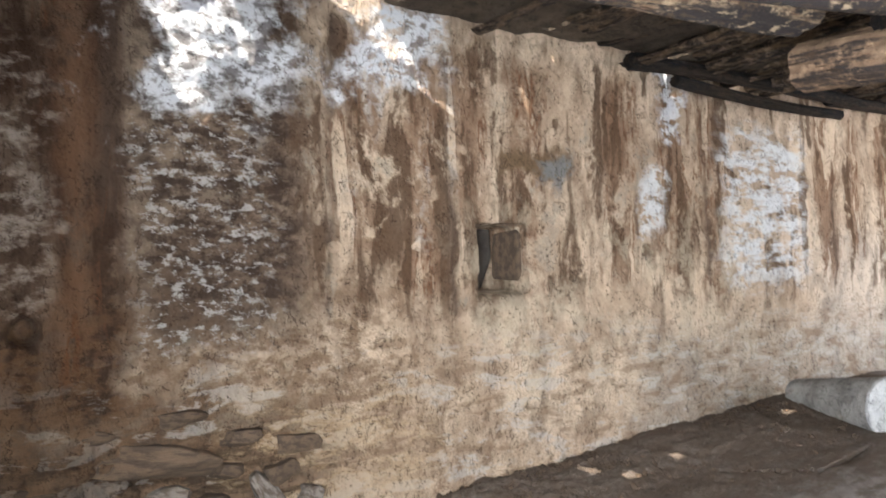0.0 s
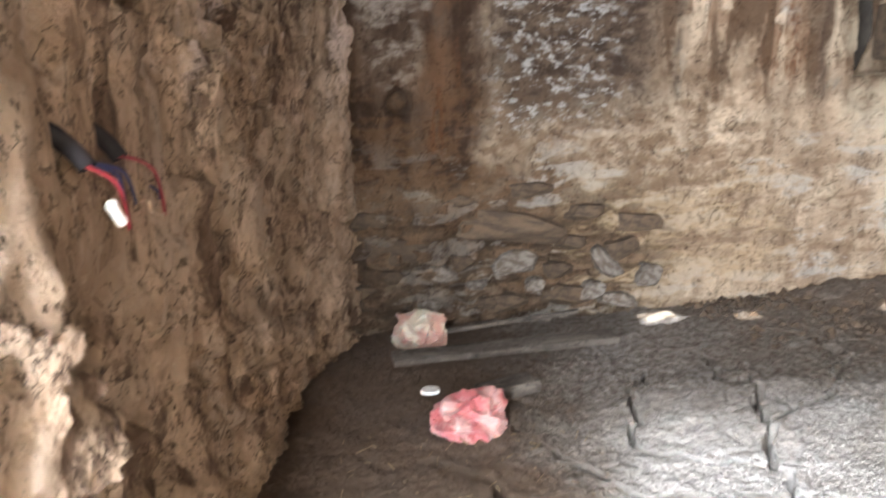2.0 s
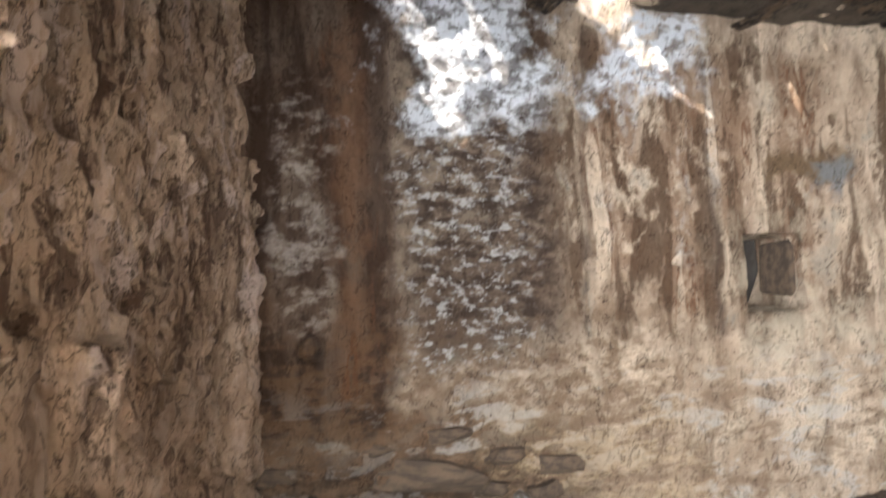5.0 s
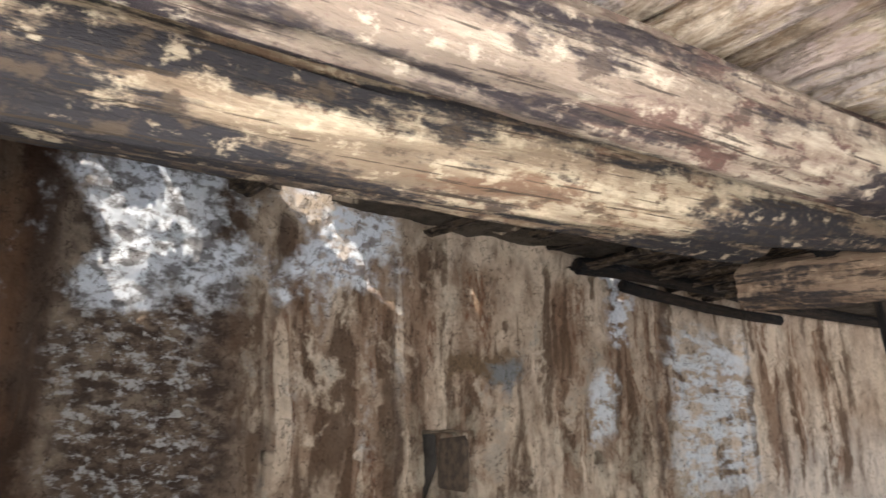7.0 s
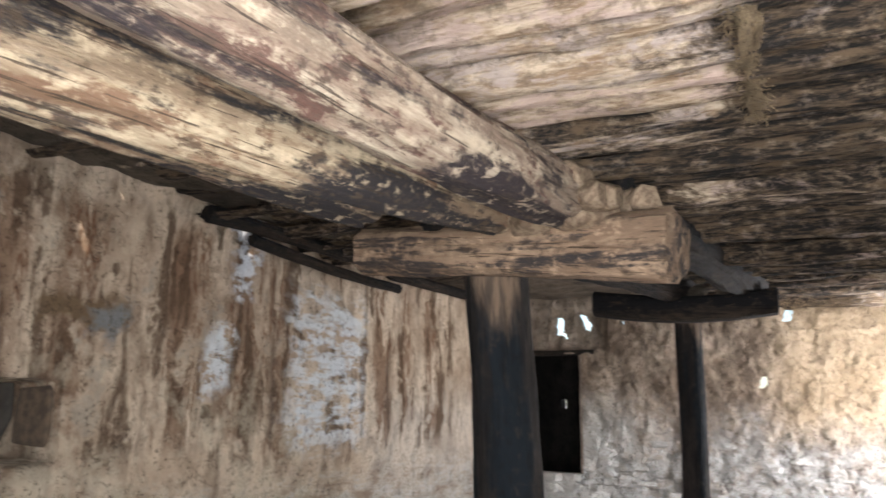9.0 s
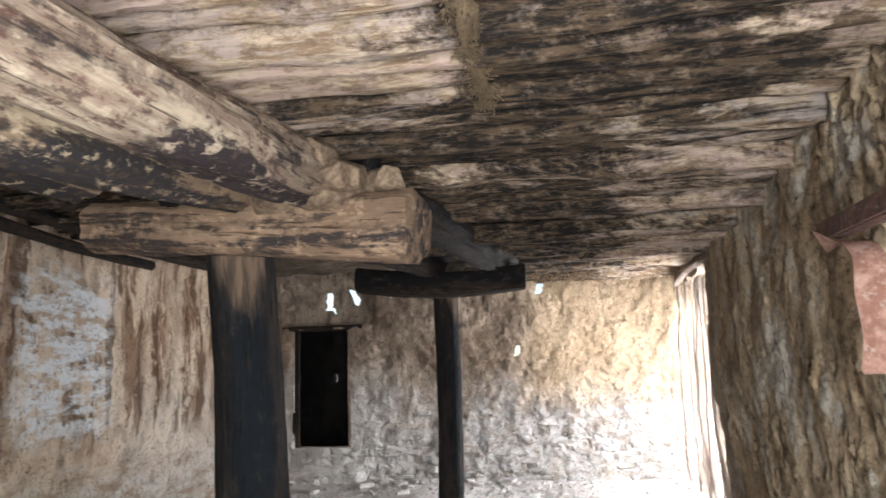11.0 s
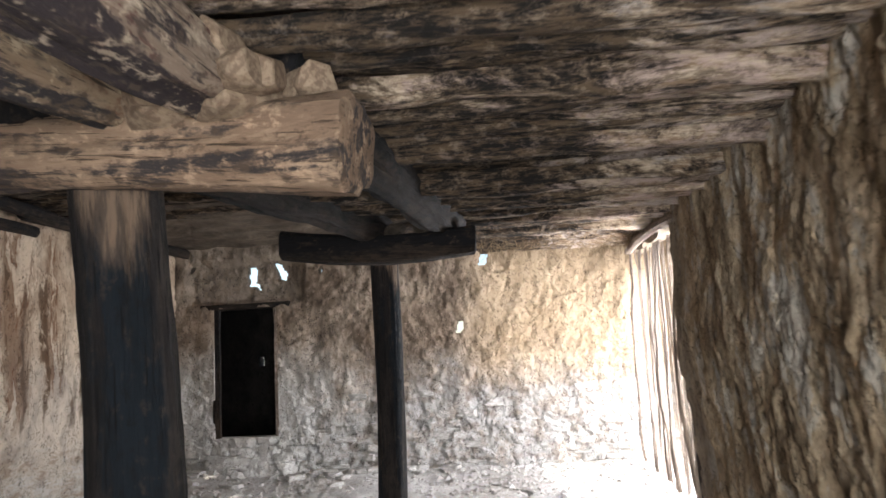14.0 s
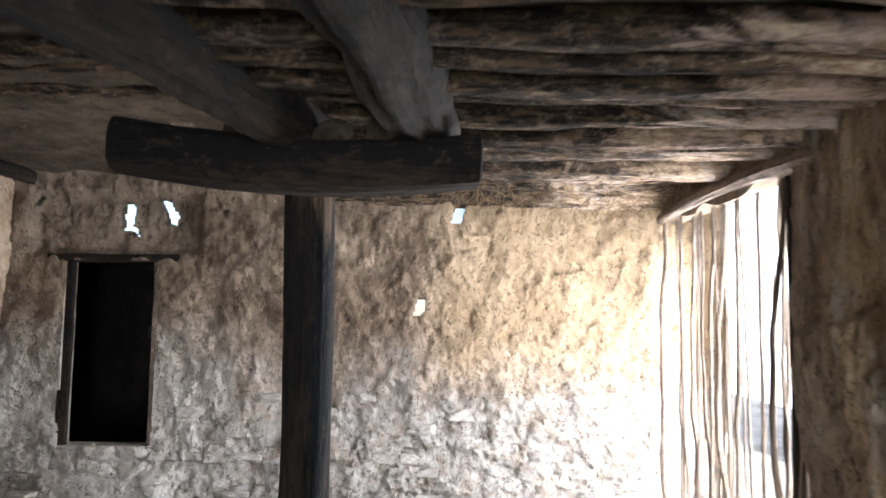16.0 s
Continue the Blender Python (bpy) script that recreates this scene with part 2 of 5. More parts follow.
def mud(name, light, mid, dark, streak=0.6, zones=None, grain=1.0, stretch=0.22, spot=1.0):
    light, mid, dark = mute(light), mute(mid), mute(dark)
    s = Shade(name, 0.93)
    broad = s.noise(size=1.6, detail=5)
    fine = s.noise(size=14.0, detail=7, rough=0.7)
    col = s.mix(s.span(broad, 0.38, 0.62), mid, light)
    run = s.noise(scale=(1, 1, stretch), size=4.5, detail=5, rough=0.55, warp=0.3)
    col = s.mix(s.math("MULTIPLY", s.span(run, 0.5, 0.68), streak), col, dark)
    blotch = s.noise(scale=(1, 1, 0.55), size=5.0, detail=10, rough=0.68, offset=(1, 8, 3), warp=0.15)
    col = s.mix(s.math("MULTIPLY", s.span(blotch, 0.48, 0.66), 0.75 * spot), col, tuple(c * 0.5 for c in mid))
    col = s.mix(s.math("MULTIPLY", s.span(blotch, 0.46, 0.36), 0.4 * spot), col, tuple(min(0.8, c * 1.25) for c in light))
    col = s.mix(s.math("MULTIPLY", s.span(fine, 0.52, 0.7), 0.35 * spot), col, tuple(c * 0.45 for c in mid))
    col = s.mix(s.math("MULTIPLY", s.span(s.noise(size=30, detail=4, offset=(3, 1, 2)), 0.6, 0.75), 0.45 * spot), col, tuple(min(0.85, c * 1.5) for c in light))
    if zones:
        col = zones(s, col)
    pits = s.noise(size=38, detail=5, rough=0.6, offset=(8, 3, 5))
    col = s.mix(s.math("MULTIPLY", s.span(pits, 0.64, 0.7), 0.6), col, tuple(c * 0.4 for c in dark))
    chips = s.noise(scale=(1, 1, 0.6), size=11, detail=10, rough=0.75, offset=(4, 6, 1))
    h = s.math("SUBTRACT", s.math("MULTIPLY", chips, 1.6), s.math("MULTIPLY", s.span(pits, 0.58, 0.7), 0.5))
    h = s.math("ADD", h, s.math("ADD", s.math("MULTIPLY", s.noise(size=22, detail=8, rough=0.7), 1.0), s.math("MULTIPLY", run, 0.8)))
    h = s.math("ADD", h, s.math("MULTIPLY", blotch, 1.2))
    shape = s.noise(scale=(1, 1, 0.7), size=4.5, detail=8, rough=0.62, offset=(6, 1, 9))
    layers = s.math("SNAP", shape, 0.09)
    # dirt-dark lines at the layer edges, also standing for the relief's shade
    crevice = s.times(s.span(s.math("PINGPONG", shape, 0.045), 0.0, 0.011, 1, 0), s.span(chips, 0.44, 0.54), 0.85)
    col = s.mix(crevice, col, tuple(c * 0.3 for c in dark))
    h = s.math("ADD", h, s.math("MULTIPLY", layers, 4.0))
    s.bump(h, 1.0, 0.03 * grain)
    return s.done(col)


WHITE, GREY_WASH = (0.72, 0.73, 0.73), (0.62, 0.59, 0.54)
RUST, BROWN = (0.19, 0.1, 0.054), (0.1, 0.056, 0.03)


def north_zones(s, col):
    run = s.noise(scale=(1, 1, 0.16), size=6.0, detail=6, rough=0.6, offset=(7, 0, 0))
    speck = s.noise(scale=(1, 1, 1.6), size=9, detail=6, rough=0.65, offset=(2, 5, 1))
    # smooth light plaster low down and far along, corner's shade painted into dark brown
    col = s.mix(s.math("MULTIPLY", s.zone(0, 6.9, 12, 2, -1, 1.7, 0.35), 0.3), col, GREY_WASH)
    col = s.mix(s.times(s.zone(0, 4.3, 12, 2, -1, 0.85, 0.25), 0.45), col, (0.36, 0.33, 0.29))
    col = s.mix(s.times(s.zone(0, -1, 0.78, 2, 0.75, 4, 0.1), s.span(run, 0.42, 0.66, 0.98, 0.78)), col, (0.045, 0.021, 0.012))
    col = s.mix(s.times(s.zone(0, -1, 1.75, 2, -1, 0.8, 0.3), s.span(speck, 0.45, 0.62, 0.95, 0.7)), col, (0.06, 0.038, 0.024))
    col = s.mix(s.times(s.zone(0, -1, 2.4, 2, 0.3, 1.4, 0.4), s.span(speck, 0.4, 0.6), 0.75), col, (0.16, 0.09, 0.046))
    col = s.mix(s.times(s.zone(0, 0.75, 1.75, 2, 1.1, 4, 0.2), s.span(speck, 0.4, 0.62, 0.97, 0.65)), col, (0.055, 0.034, 0.024))
    layer = s.noise(scale=(0.6, 1, 2.0), size=5.0, detail=9, rough=0.66, offset=(4, 2, 7), warp=0.35)
    foot = s.times(s.span(s.axis(2), 0.75, 1.15, 1, 0), s.span(s.axis(0), 0.5, 1.2, 0.35, 1.0))
    col = s.mix(s.times(foot, s.span(layer, 0.53, 0.59), 0.6), col, (0.54, 0.5, 0.45))
    col = s.mix(s.times(foot, s.span(layer, 0.47, 0.41), 0.65), col, (0.25, 0.165, 0.105))
    col = s.mix(s.times(s.zone(0, 1.2, 2.5, 2, 0.05, 0.75, 0.2), s.span(layer, 0.44, 0.56), 0.6), col, (0.52, 0.37, 0.22))
    col = s.mix(s.times(foot, s.span(s.math("ABSOLUTE", s.math("SUBTRACT", layer, 0.5)), 0.0, 0.006, 1, 0), 0.8), col, (0.07, 0.046, 0.032))
    # rust-brown runs below the leaks
    drip = s.noise(scale=(1, 1, 0.14), size=5.5, detail=5, rough=0.5, offset=(3, 0, 9), warp=0.25)
    tide = s.span(s.math("ABSOLUTE", s.math("SUBTRACT", drip, 0.44)), 0.0, 0.035, 1, 0)
    patchy = s.noise(scale=(1, 1, 0.7), size=3.4, detail=9, rough=0.7, offset=(6, 2, 2), warp=0.3)
    for x0, x1, z0 in ((1.9, 2.25, 1.5), (2.3, 2.65, 1.25), (2.7, 3.0, 1.7), (3.15, 3.45, 1.45), (4.05, 4.4, 1.3), (4.7, 5.05, 1.3), (5.2, 5.45, 1.1), (6.9, 7.3, 1.2), (7.5, 7.8, 1.4), (8.2, 8.5, 1.3), (0.45, 0.62, 0.95)):
        col = s.mix(s.times(s.zone(0, x0, x1, 2, z0, 2.8, 0.1, 0.15), s.span(drip, 0.4, 0.49), s.span(patchy, 0.38, 0.5), 0.75), col, RUST)
        col = s.mix(s.times(s.zone(0, x0 - 0.05, x1 + 0.05, 2, z0, 2.8, 0.1, 0.15), tide, s.span(patchy, 0.38, 0.5), 0.85), col, (0.15, 0.062, 0.026))
    col = s.mix(s.times(s.zone(0, 1.6, 9.0, 2, 1.15, 3.0, 0.2), s.span(drip, 0.51, 0.58), s.span(patchy, 0.38, 0.48), 0.85), col, BROWN)
    col = s.mix(s.times(s.zone(0, 1.0, 9.0, 2, 0.9, 3.0, 0.3), s.span(patchy, 0.42, 0.34), 0.5), col, (0.3, 0.27, 0.22))
    col = s.mix(s.times(s.zone(0, 2.7, 6.0, 2, 0.55, 1.9, 0.3), s.span(patchy, 0.48, 0.62), 0.5), col, (0.58, 0.49, 0.36))
    for x0, x1 in ((0.64, 0.74), (1.83, 1.9), (2.66, 2.72), (5.22, 5.28), (7.2, 7.26), (8.0, 8.06)):
        col = s.mix(s.times(s.zone(0, x0, x1, 2, 1.1, 2.9, 0.04, 0.08), s.span(drip, 0.36, 0.5), 0.8), col, (0.085, 0.055, 0.038))
    # salts and the remains of whitewash
    flake = s.math("MULTIPLY", s.span(speck, 0.46, 0.66), 0.8)
    col = s.mix(s.times(s.zone(0, 5.48, 6.7, 2, 1.2, 2.55, 0.16, 0.3), s.span(s.noise(scale=(0.5, 0.5, 1.5), size=6, detail=8, rough=0.65, offset=(1, 1, 4)), 0.42, 0.56), 0.9), col, WHITE)
    # specks at x 0.8 to 1.5 also paint highlights on the worn lumps
    col = s.mix(s.times(s.zone(0, 0.8, 1.5, 2, 1.05, 2.4, 0.12), s.span(s.noise(scale=(1, 1, 1.8), size=13, detail=9, rough=0.72, offset=(2, 3, 1)), 0.52, 0.6), 0.75), col, (0.56, 0.53, 0.5))
    col = s.mix(s.times(s.zone(0, 2.0, 2.75, 2, 1.6, 2.9, 0.1), s.span(drip, 0.52, 0.4), s.span(speck, 0.42, 0.6), 0.85), col, (0.6, 0.54, 0.47))
    col = s.mix(s.times(s.zone(0, 4.52, 4.72, 2, 1.66, 2.14, 0.06, 0.25), s.span(speck, 0.4, 0.5), 0.85), col, WHITE)
    col = s.mix(s.times(s.zone(0, 0.12, 0.42, 2, 1.3, 2.5, 0.08), flake, 0.7), col, (0.55, 0.47, 0.4))
    # salts under the roof gaps, whitened to paint in the sun patches' glare
    col = s.mix(s.times(s.zone(0, 0.85, 1.6, 2, 2.35, 4, 0.12, 0.7), s.span(speck, 0.42, 0.54, 0.25, 1.0)), col, (0.8, 0.81, 0.83))
    col = s.mix(s.times(s.zone(0, 2.0, 2.6, 2, 2.55, 4, 0.12, 0.6), s.span(speck, 0.42, 0.54, 0.25, 1.0)), col, (0.8, 0.81, 0.83))
    col = s.mix(s.times(s.zone(0, 4.72, 5.0, 2, 2.4, 4, 0.07, 0.3), s.span(speck, 0.42, 0.54), 0.85), col, (0.74, 0.75, 0.77))
    # a grey patch of cement and the fallen render beside it
    col = s.mix(s.zone(0, 3.1, 3.7, 2, 2.06, 2.2, 0.03, 0.2), col, (0.17, 0.11, 0.06))
    col = s.mix(s.times(s.zone(0, 3.4, 3.7, 2, 1.98, 2.14, 0.05, 0.3), s.span(speck, 0.36, 0.46), 0.9), col, (0.2, 0.2, 0.195))
    return col


def east_zones(s, col):
    col = s.mix(s.times(s.zone(1, -2, 5, 2, -1, 1.25, 0.55, 0.6), s.span(s.noise(scale=(1, 1, 1.4), size=5, detail=9, rough=0.7, offset=(2, 4, 4)), 0.4, 0.56, 0.35, 0.85)), col, (0.44, 0.42, 0.395))
    col = s.mix(s.times(s.zone(1, 2.3, 5, 2, -1, 1.6, 0.4, 0.5), 0.6), col, (0.58, 0.55, 0.5))
    col = s.mix(s.times(s.zone(1, -2, 0.4, 2, 1.3, 4, 0.3), 0.55), col, (0.46, 0.33, 0.2))
    col = s.mix(s.times(s.zone(1, 2.6, 4, 2, 2.3, 4, 0.2), 0.5), col, (0.22, 0.18, 0.14))
    return col


def south_zones(s, col):
    speck = s.noise(scale=(1, 1, 0.6), size=7, detail=7, offset=(4, 4, 4))
    flow = s.noise(scale=(1, 1, 0.55), size=4.2, detail=9, rough=0.62, offset=(2, 9, 4), warp=0.2)
    col = s.mix(s.times(s.span(flow, 0.52, 0.6), 0.75), col, (0.6, 0.54, 0.45))
    col = s.mix(s.times(s.span(flow, 0.45, 0.37), 0.7), col, (0.2, 0.135, 0.085))
    seam = s.math("ABSOLUTE", s.math("SUBTRACT", s.noise(scale=(1, 1, 0.3), size=4.0, detail=6, rough=0.6, offset=(7, 7, 7)), 0.5))
    col = s.mix(s.times(s.span(seam, 0.0, 0.008, 1, 0), 0.5), col, (0.07, 0.05, 0.036))
    # pale top by the start door puts its grazing light into the colour
    col = s.mix(s.times(s.zone(0, -1, 2.6, 2, 1.9, 4, 0.4), 0.7), col, (0.72, 0.65, 0.54))
    col = s.mix(s.times(s.span(s.axis(0), 3.6, 5.6), s.span(speck, 0.4, 0.55), 0.15), col, (0.16, 0.12, 0.09))
    col = s.mix(s.times(s.span(speck, 0.6, 0.68), 0.4), col, (0.52, 0.49, 0.44))
    col = s.mix(s.times(s.span(s.axis(0), 7.0, 7.5), 0.6), col, (0.14, 0.115, 0.095))
    return col


def west_zones(s, col):
    flow = s.noise(scale=(1, 1, 0.4), size=6.0, detail=9, rough=0.7, offset=(1, 2, 8), warp=0.2)
    col = s.mix(s.times(s.span(flow, 0.53, 0.62), 0.7), col, (0.52, 0.39, 0.29))
    col = s.mix(s.times(s.span(flow, 0.47, 0.39), 0.85), col, (0.11, 0.068, 0.046))
    seam = s.math("ABSOLUTE", s.math("SUBTRACT", s.noise(scale=(1, 1, 0.5), size=5.0, detail=6, rough=0.6, offset=(3, 7, 7)), 0.5))
    run = s.noise(scale=(1, 1, 0.22), size=7.5, detail=8, rough=0.66, offset=(5, 1, 2), warp=0.3)
    upper = s.span(s.axis(2), 1.05, 1.5)
    col = s.mix(s.times(upper, s.span(run, 0.53, 0.6), 0.75), col, (0.62, 0.475, 0.39))
    col = s.mix(s.times(upper, s.span(run, 0.47, 0.4), 0.85), col, (0.1, 0.056, 0.036))
    # daub lightened beside the doorway, painting in the light that falls there
    col = s.mix(s.times(s.zone(1, -2, 1.05, 2, -1, 4, 0.2), s.span(flow, 0.4, 0.55), 0.85), col, (0.76, 0.6, 0.46))
    return s.mix(s.times(s.span(seam, 0.0, 0.009, 1, 0), 0.8), col, (0.04, 0.027, 0.02))


N_MUD = mud("north_plaster", (0.66, 0.525, 0.395), (0.46, 0.345, 0.25), (0.13, 0.075, 0.045), 0.6, north_zones, 1.3, 0.5, 0.6)
S_MUD = mud("south_daub", (0.64, 0.5, 0.345), (0.47, 0.345, 0.22), (0.17, 0.115, 0.075), 0.4, south_zones, 0.9, 0.6)
W_MUD = mud("west_daub", (0.58, 0.43, 0.315), (0.38, 0.265, 0.185), (0.11, 0.07, 0.046), 0.5, west_zones, 1.0, 0.45)
E_MUD = mud("east_plaster", (0.33, 0.26, 0.2), (0.175, 0.13, 0.096), (0.08, 0.056, 0.04), 0.8, east_zones, 0.9, 0.5)
DARK_MUD = mud("dark_earth", (0.12, 0.095, 0.07), (0.08, 0.06, 0.045), (0.04, 0.03, 0.024), 0.5)


def earth():
    s = Shade("cracked_earth", 0.95)
    broad, fine = s.noise(size=1.1, detail=5), s.noise(size=26, detail=8, rough=0.75)
    col = s.mix(s.span(broad, 0.4, 0.62), (0.37, 0.335, 0.3), (0.56, 0.53, 0.5))
    col = s.mix(s.math("MULTIPLY", s.span(fine, 0.5, 0.66), 0.6), col, (0.17, 0.15, 0.13))
    col = s.mix(s.math("MULTIPLY", s.span(s.noise(size=60, detail=3), 0.62, 0.7), 0.7), col, (0.46, 0.43, 0.4))
    crust = s.noise(scale=(0.7, 1.3, 1), size=7, detail=8, rough=0.7, offset=(2, 2, 2))
    col = s.mix(s.times(s.span(crust, 0.5, 0.58), 0.35), col, (0.6, 0.56, 0.52))
    # west corner's shade put into the brown; darker loose soil along the north wall
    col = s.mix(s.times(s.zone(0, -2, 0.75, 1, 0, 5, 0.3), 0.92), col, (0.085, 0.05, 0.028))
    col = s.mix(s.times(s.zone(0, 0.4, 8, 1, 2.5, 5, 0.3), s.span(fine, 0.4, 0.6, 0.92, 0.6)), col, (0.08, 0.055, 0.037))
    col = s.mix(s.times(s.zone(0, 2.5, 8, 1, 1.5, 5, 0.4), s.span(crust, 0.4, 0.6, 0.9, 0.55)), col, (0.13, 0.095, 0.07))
    h = s.math("ADD", fine, s.math("MULTIPLY", s.noise(size=70, detail=4), 0.9))
    h = s.math("ADD", h, s.math("MULTIPLY", s.math("SNAP", crust, 0.08), 1.5))
    s.bump(h, 1.0, 0.02)
    return s.done(col)


def wood(name, light, mid, dark, blackening=0.4, paint=None, size=1.0, rough=0.85, bare=None):
    """Weathered, flaking timber with its grain along local x."""
    s = Shade(name, rough)
    grain = s.noise(scale=(0.45, 4.5, 4.5), size=9 * size, detail=9, rough=0.7)
    patch = s.noise(scale=(0.4, 1.2, 1.2), size=4.5 * size, detail=9, rough=0.75, offset=(3, 0, 0), warp=0.6)
    blot = s.noise(scale=(0.4, 1.3, 1.3), size=9 * size, detail=9, rough=0.78, offset=(0, 4, 0), warp=0.4)
    fleck = s.noise(scale=(0.8, 1.2, 1.2), size=28 * size, detail=6, rough=0.7, offset=(5, 5, 0))
    col = s.mix(s.span(grain, 0.38, 0.62), mid, light)
    col = s.mix(s.math("MULTIPLY", s.span(patch, 0.47, 0.55), 0.7), col, tuple(c * 0.75 for c in mid))
    if paint:
        col = s.mix(s.math("MULTIPLY", s.span(s.math("ADD", blot, s.times(s.math("SUBTRACT", fleck, 0.5), 0.4)), 0.49, 0.58), 0.9), col, paint)
    tone = s.noise(scale=(0.3, 1.0, 1.0), size=3.0 * size, detail=4, rough=0.5, offset=(7, 3, 3), warp=0.3)
    col = s.mix(s.times(s.span(tone, 0.42, 0.6), 0.6), col, tuple(c * 0.62 for c in mid))
    smoke = s.noise(scale=(0.28, 1.7, 1.7), size=4.2 * size, detail=8, rough=0.66, offset=(9, 2, 1), warp=0.5)
    smear = s.math("ADD", s.math("ADD", smoke, s.times(s.math("SUBTRACT", grain, 0.5), 0.35)), s.times(s.math("SUBTRACT", fleck, 0.5), 0.3))
    col = s.mix(s.times(s.span(smear, 0.655 - 0.26 * blackening, 0.745 - 0.26 * blackening), s.span(fleck, 0.36, 0.46, 0.55, 1.0)), col, dark)
    col = s.mix(s.math("MULTIPLY", s.span(fleck, 0.54, 0.64), 0.7), col, tuple(c * 0.4 for c in mid))
    col = s.mix(s.math("MULTIPLY", s.span(fleck, 0.44, 0.34), 0.5), col, tuple(min(0.8, c * 1.25) for c in light))
    col = s.mix(s.math("MULTIPLY", s.span(s.noise(scale=(0.2, 6, 6), size=12, detail=5, offset=(1, 7, 2)), 0.59, 0.64), 0.9), col, tuple(c * 0.2 for c in mid))
    if bare:
        start, end, tint = bare
        worn = s.span(s.math("ADD", s.axis(0), s.times(s.math("SUBTRACT", smoke, 0.5), 1.6)), start, end)
        col = s.mix(s.times(worn, s.span(grain, 0.4, 0.55, 0.95, 0.4)), col, tint)
    s.bump(s.math("ADD", s.math("ADD", grain, blot), s.math("MULTIPLY", patch, 0.8)), 1.0, 0.03)
    return s.done(col)


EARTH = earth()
BEAM_WOOD = wood("painted_old_beam", (0.54, 0.43, 0.31), (0.28, 0.2, 0.145), (0.04, 0.03, 0.03), 0.66, (0.12, 0.055, 0.042), 0.5)
BEAM_PALE = wood("pale_old_beam", (0.54, 0.42, 0.28), (0.28, 0.19, 0.12), (0.035, 0.03, 0.03), 0.74, (0.2, 0.11, 0.065), 0.5)
BOLSTER_WOOD = wood("brown_hewn_log", (0.37, 0.25, 0.16), (0.22, 0.14, 0.088), (0.035, 0.028, 0.025), 0.64, None, 0.5)
SOOTY_WOOD = wood("sooty_log", (0.045, 0.03, 0.02), (0.018, 0.013, 0.01), (0.008, 0.007, 0.007), 0.66, None, 0.6)
POST_WOOD = wood("smoke_black_post", (0.03, 0.022, 0.017), (0.013, 0.01, 0.009), (0.006, 0.008, 0.01), 0.66, None, 0.6, 0.82, (2.1, 2.3, (0.15, 0.1, 0.065)))
PLANK_GREY = wood("grey_driftwood", (0.19, 0.16, 0.135), (0.11, 0.09, 0.075), (0.04, 0.033, 0.028), 0.3)
STICK_WOOD = wood("bare_stick", (0.46, 0.37, 0.3), (0.3, 0.23, 0.18), (0.06, 0.045, 0.035), 0.3, None, 3.0)


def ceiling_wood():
    """Split logs laid along y, smoke-stained; pale and pinkish near the start door, with shade painted in deeper in and
    over the store side.
    """
    s = Shade("ceiling_split_logs", 0.88)
    isle = s.nodes.new("ShaderNodeNewGeometry").outputs["Random Per Island"]
    grain = s.noise(scale=(3, 0.6, 3), size=8, detail=9, rough=0.75, warp=0.3)
    fibre = s.noise(scale=(9, 0.3, 9), size=14, detail=6, rough=0.7, offset=(2, 2, 2))
    blot = s.noise(scale=(1.6, 0.6, 1.6), size=5.5, detail=9, rough=0.75, warp=0.5)
    dirt = s.noise(scale=(1, 0.7, 1), size=16, detail=8, rough=0.75, offset=(3, 1, 0))
    base = s.mix(s.span(grain, 0.4, 0.6), (0.27, 0.175, 0.105), (0.62, 0.475, 0.335))
    base = s.mix(s.times(s.span(blot, 0.47, 0.56), 0.75), base, s.mix(isle, (0.55, 0.38, 0.31), (0.42, 0.36, 0.32)))
    base = s.mix(s.times(s.span(dirt, 0.49, 0.6), 0.6), base, (0.13, 0.09, 0.06))
    base = s.mix(s.times(s.span(fibre, 0.56, 0.68), 0.45), base, (0.05, 0.042, 0.038))
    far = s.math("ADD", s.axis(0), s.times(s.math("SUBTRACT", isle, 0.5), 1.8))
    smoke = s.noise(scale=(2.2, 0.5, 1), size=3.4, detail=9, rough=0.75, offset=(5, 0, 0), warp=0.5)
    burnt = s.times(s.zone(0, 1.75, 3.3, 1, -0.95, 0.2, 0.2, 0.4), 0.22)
    # besides smoke patches, shade deeper in and northward is put into the colour
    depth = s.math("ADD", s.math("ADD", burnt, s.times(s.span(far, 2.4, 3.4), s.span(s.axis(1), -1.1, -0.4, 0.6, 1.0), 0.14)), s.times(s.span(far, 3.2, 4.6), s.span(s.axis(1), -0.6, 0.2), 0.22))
    blackening = s.span(s.math("ADD", smoke, depth), 0.56, 0.68)
    blackening = s.math("MAXIMUM", blackening, s.span(s.axis(1), 1.35, 1.7, 0.0, 0.93))
    blackening = s.math("MAXIMUM", blackening, s.times(s.span(far, 3.4, 4.4), s.span(s.axis(1), 0.0, 0.6), 0.92))
    col = s.mix(s.times(blackening, s.span(dirt, 0.36, 0.5, 0.72, 1.0)), base, s.mix(s.span(grain, 0.44, 0.6), (0.014, 0.011, 0.009), (0.11, 0.072, 0.042)))
    s.bump(s.math("ADD", s.math("ADD", grain, blot), fibre), 1.0, 0.03)
    return s.done(col)


CEILING_WOOD = ceiling_wood()


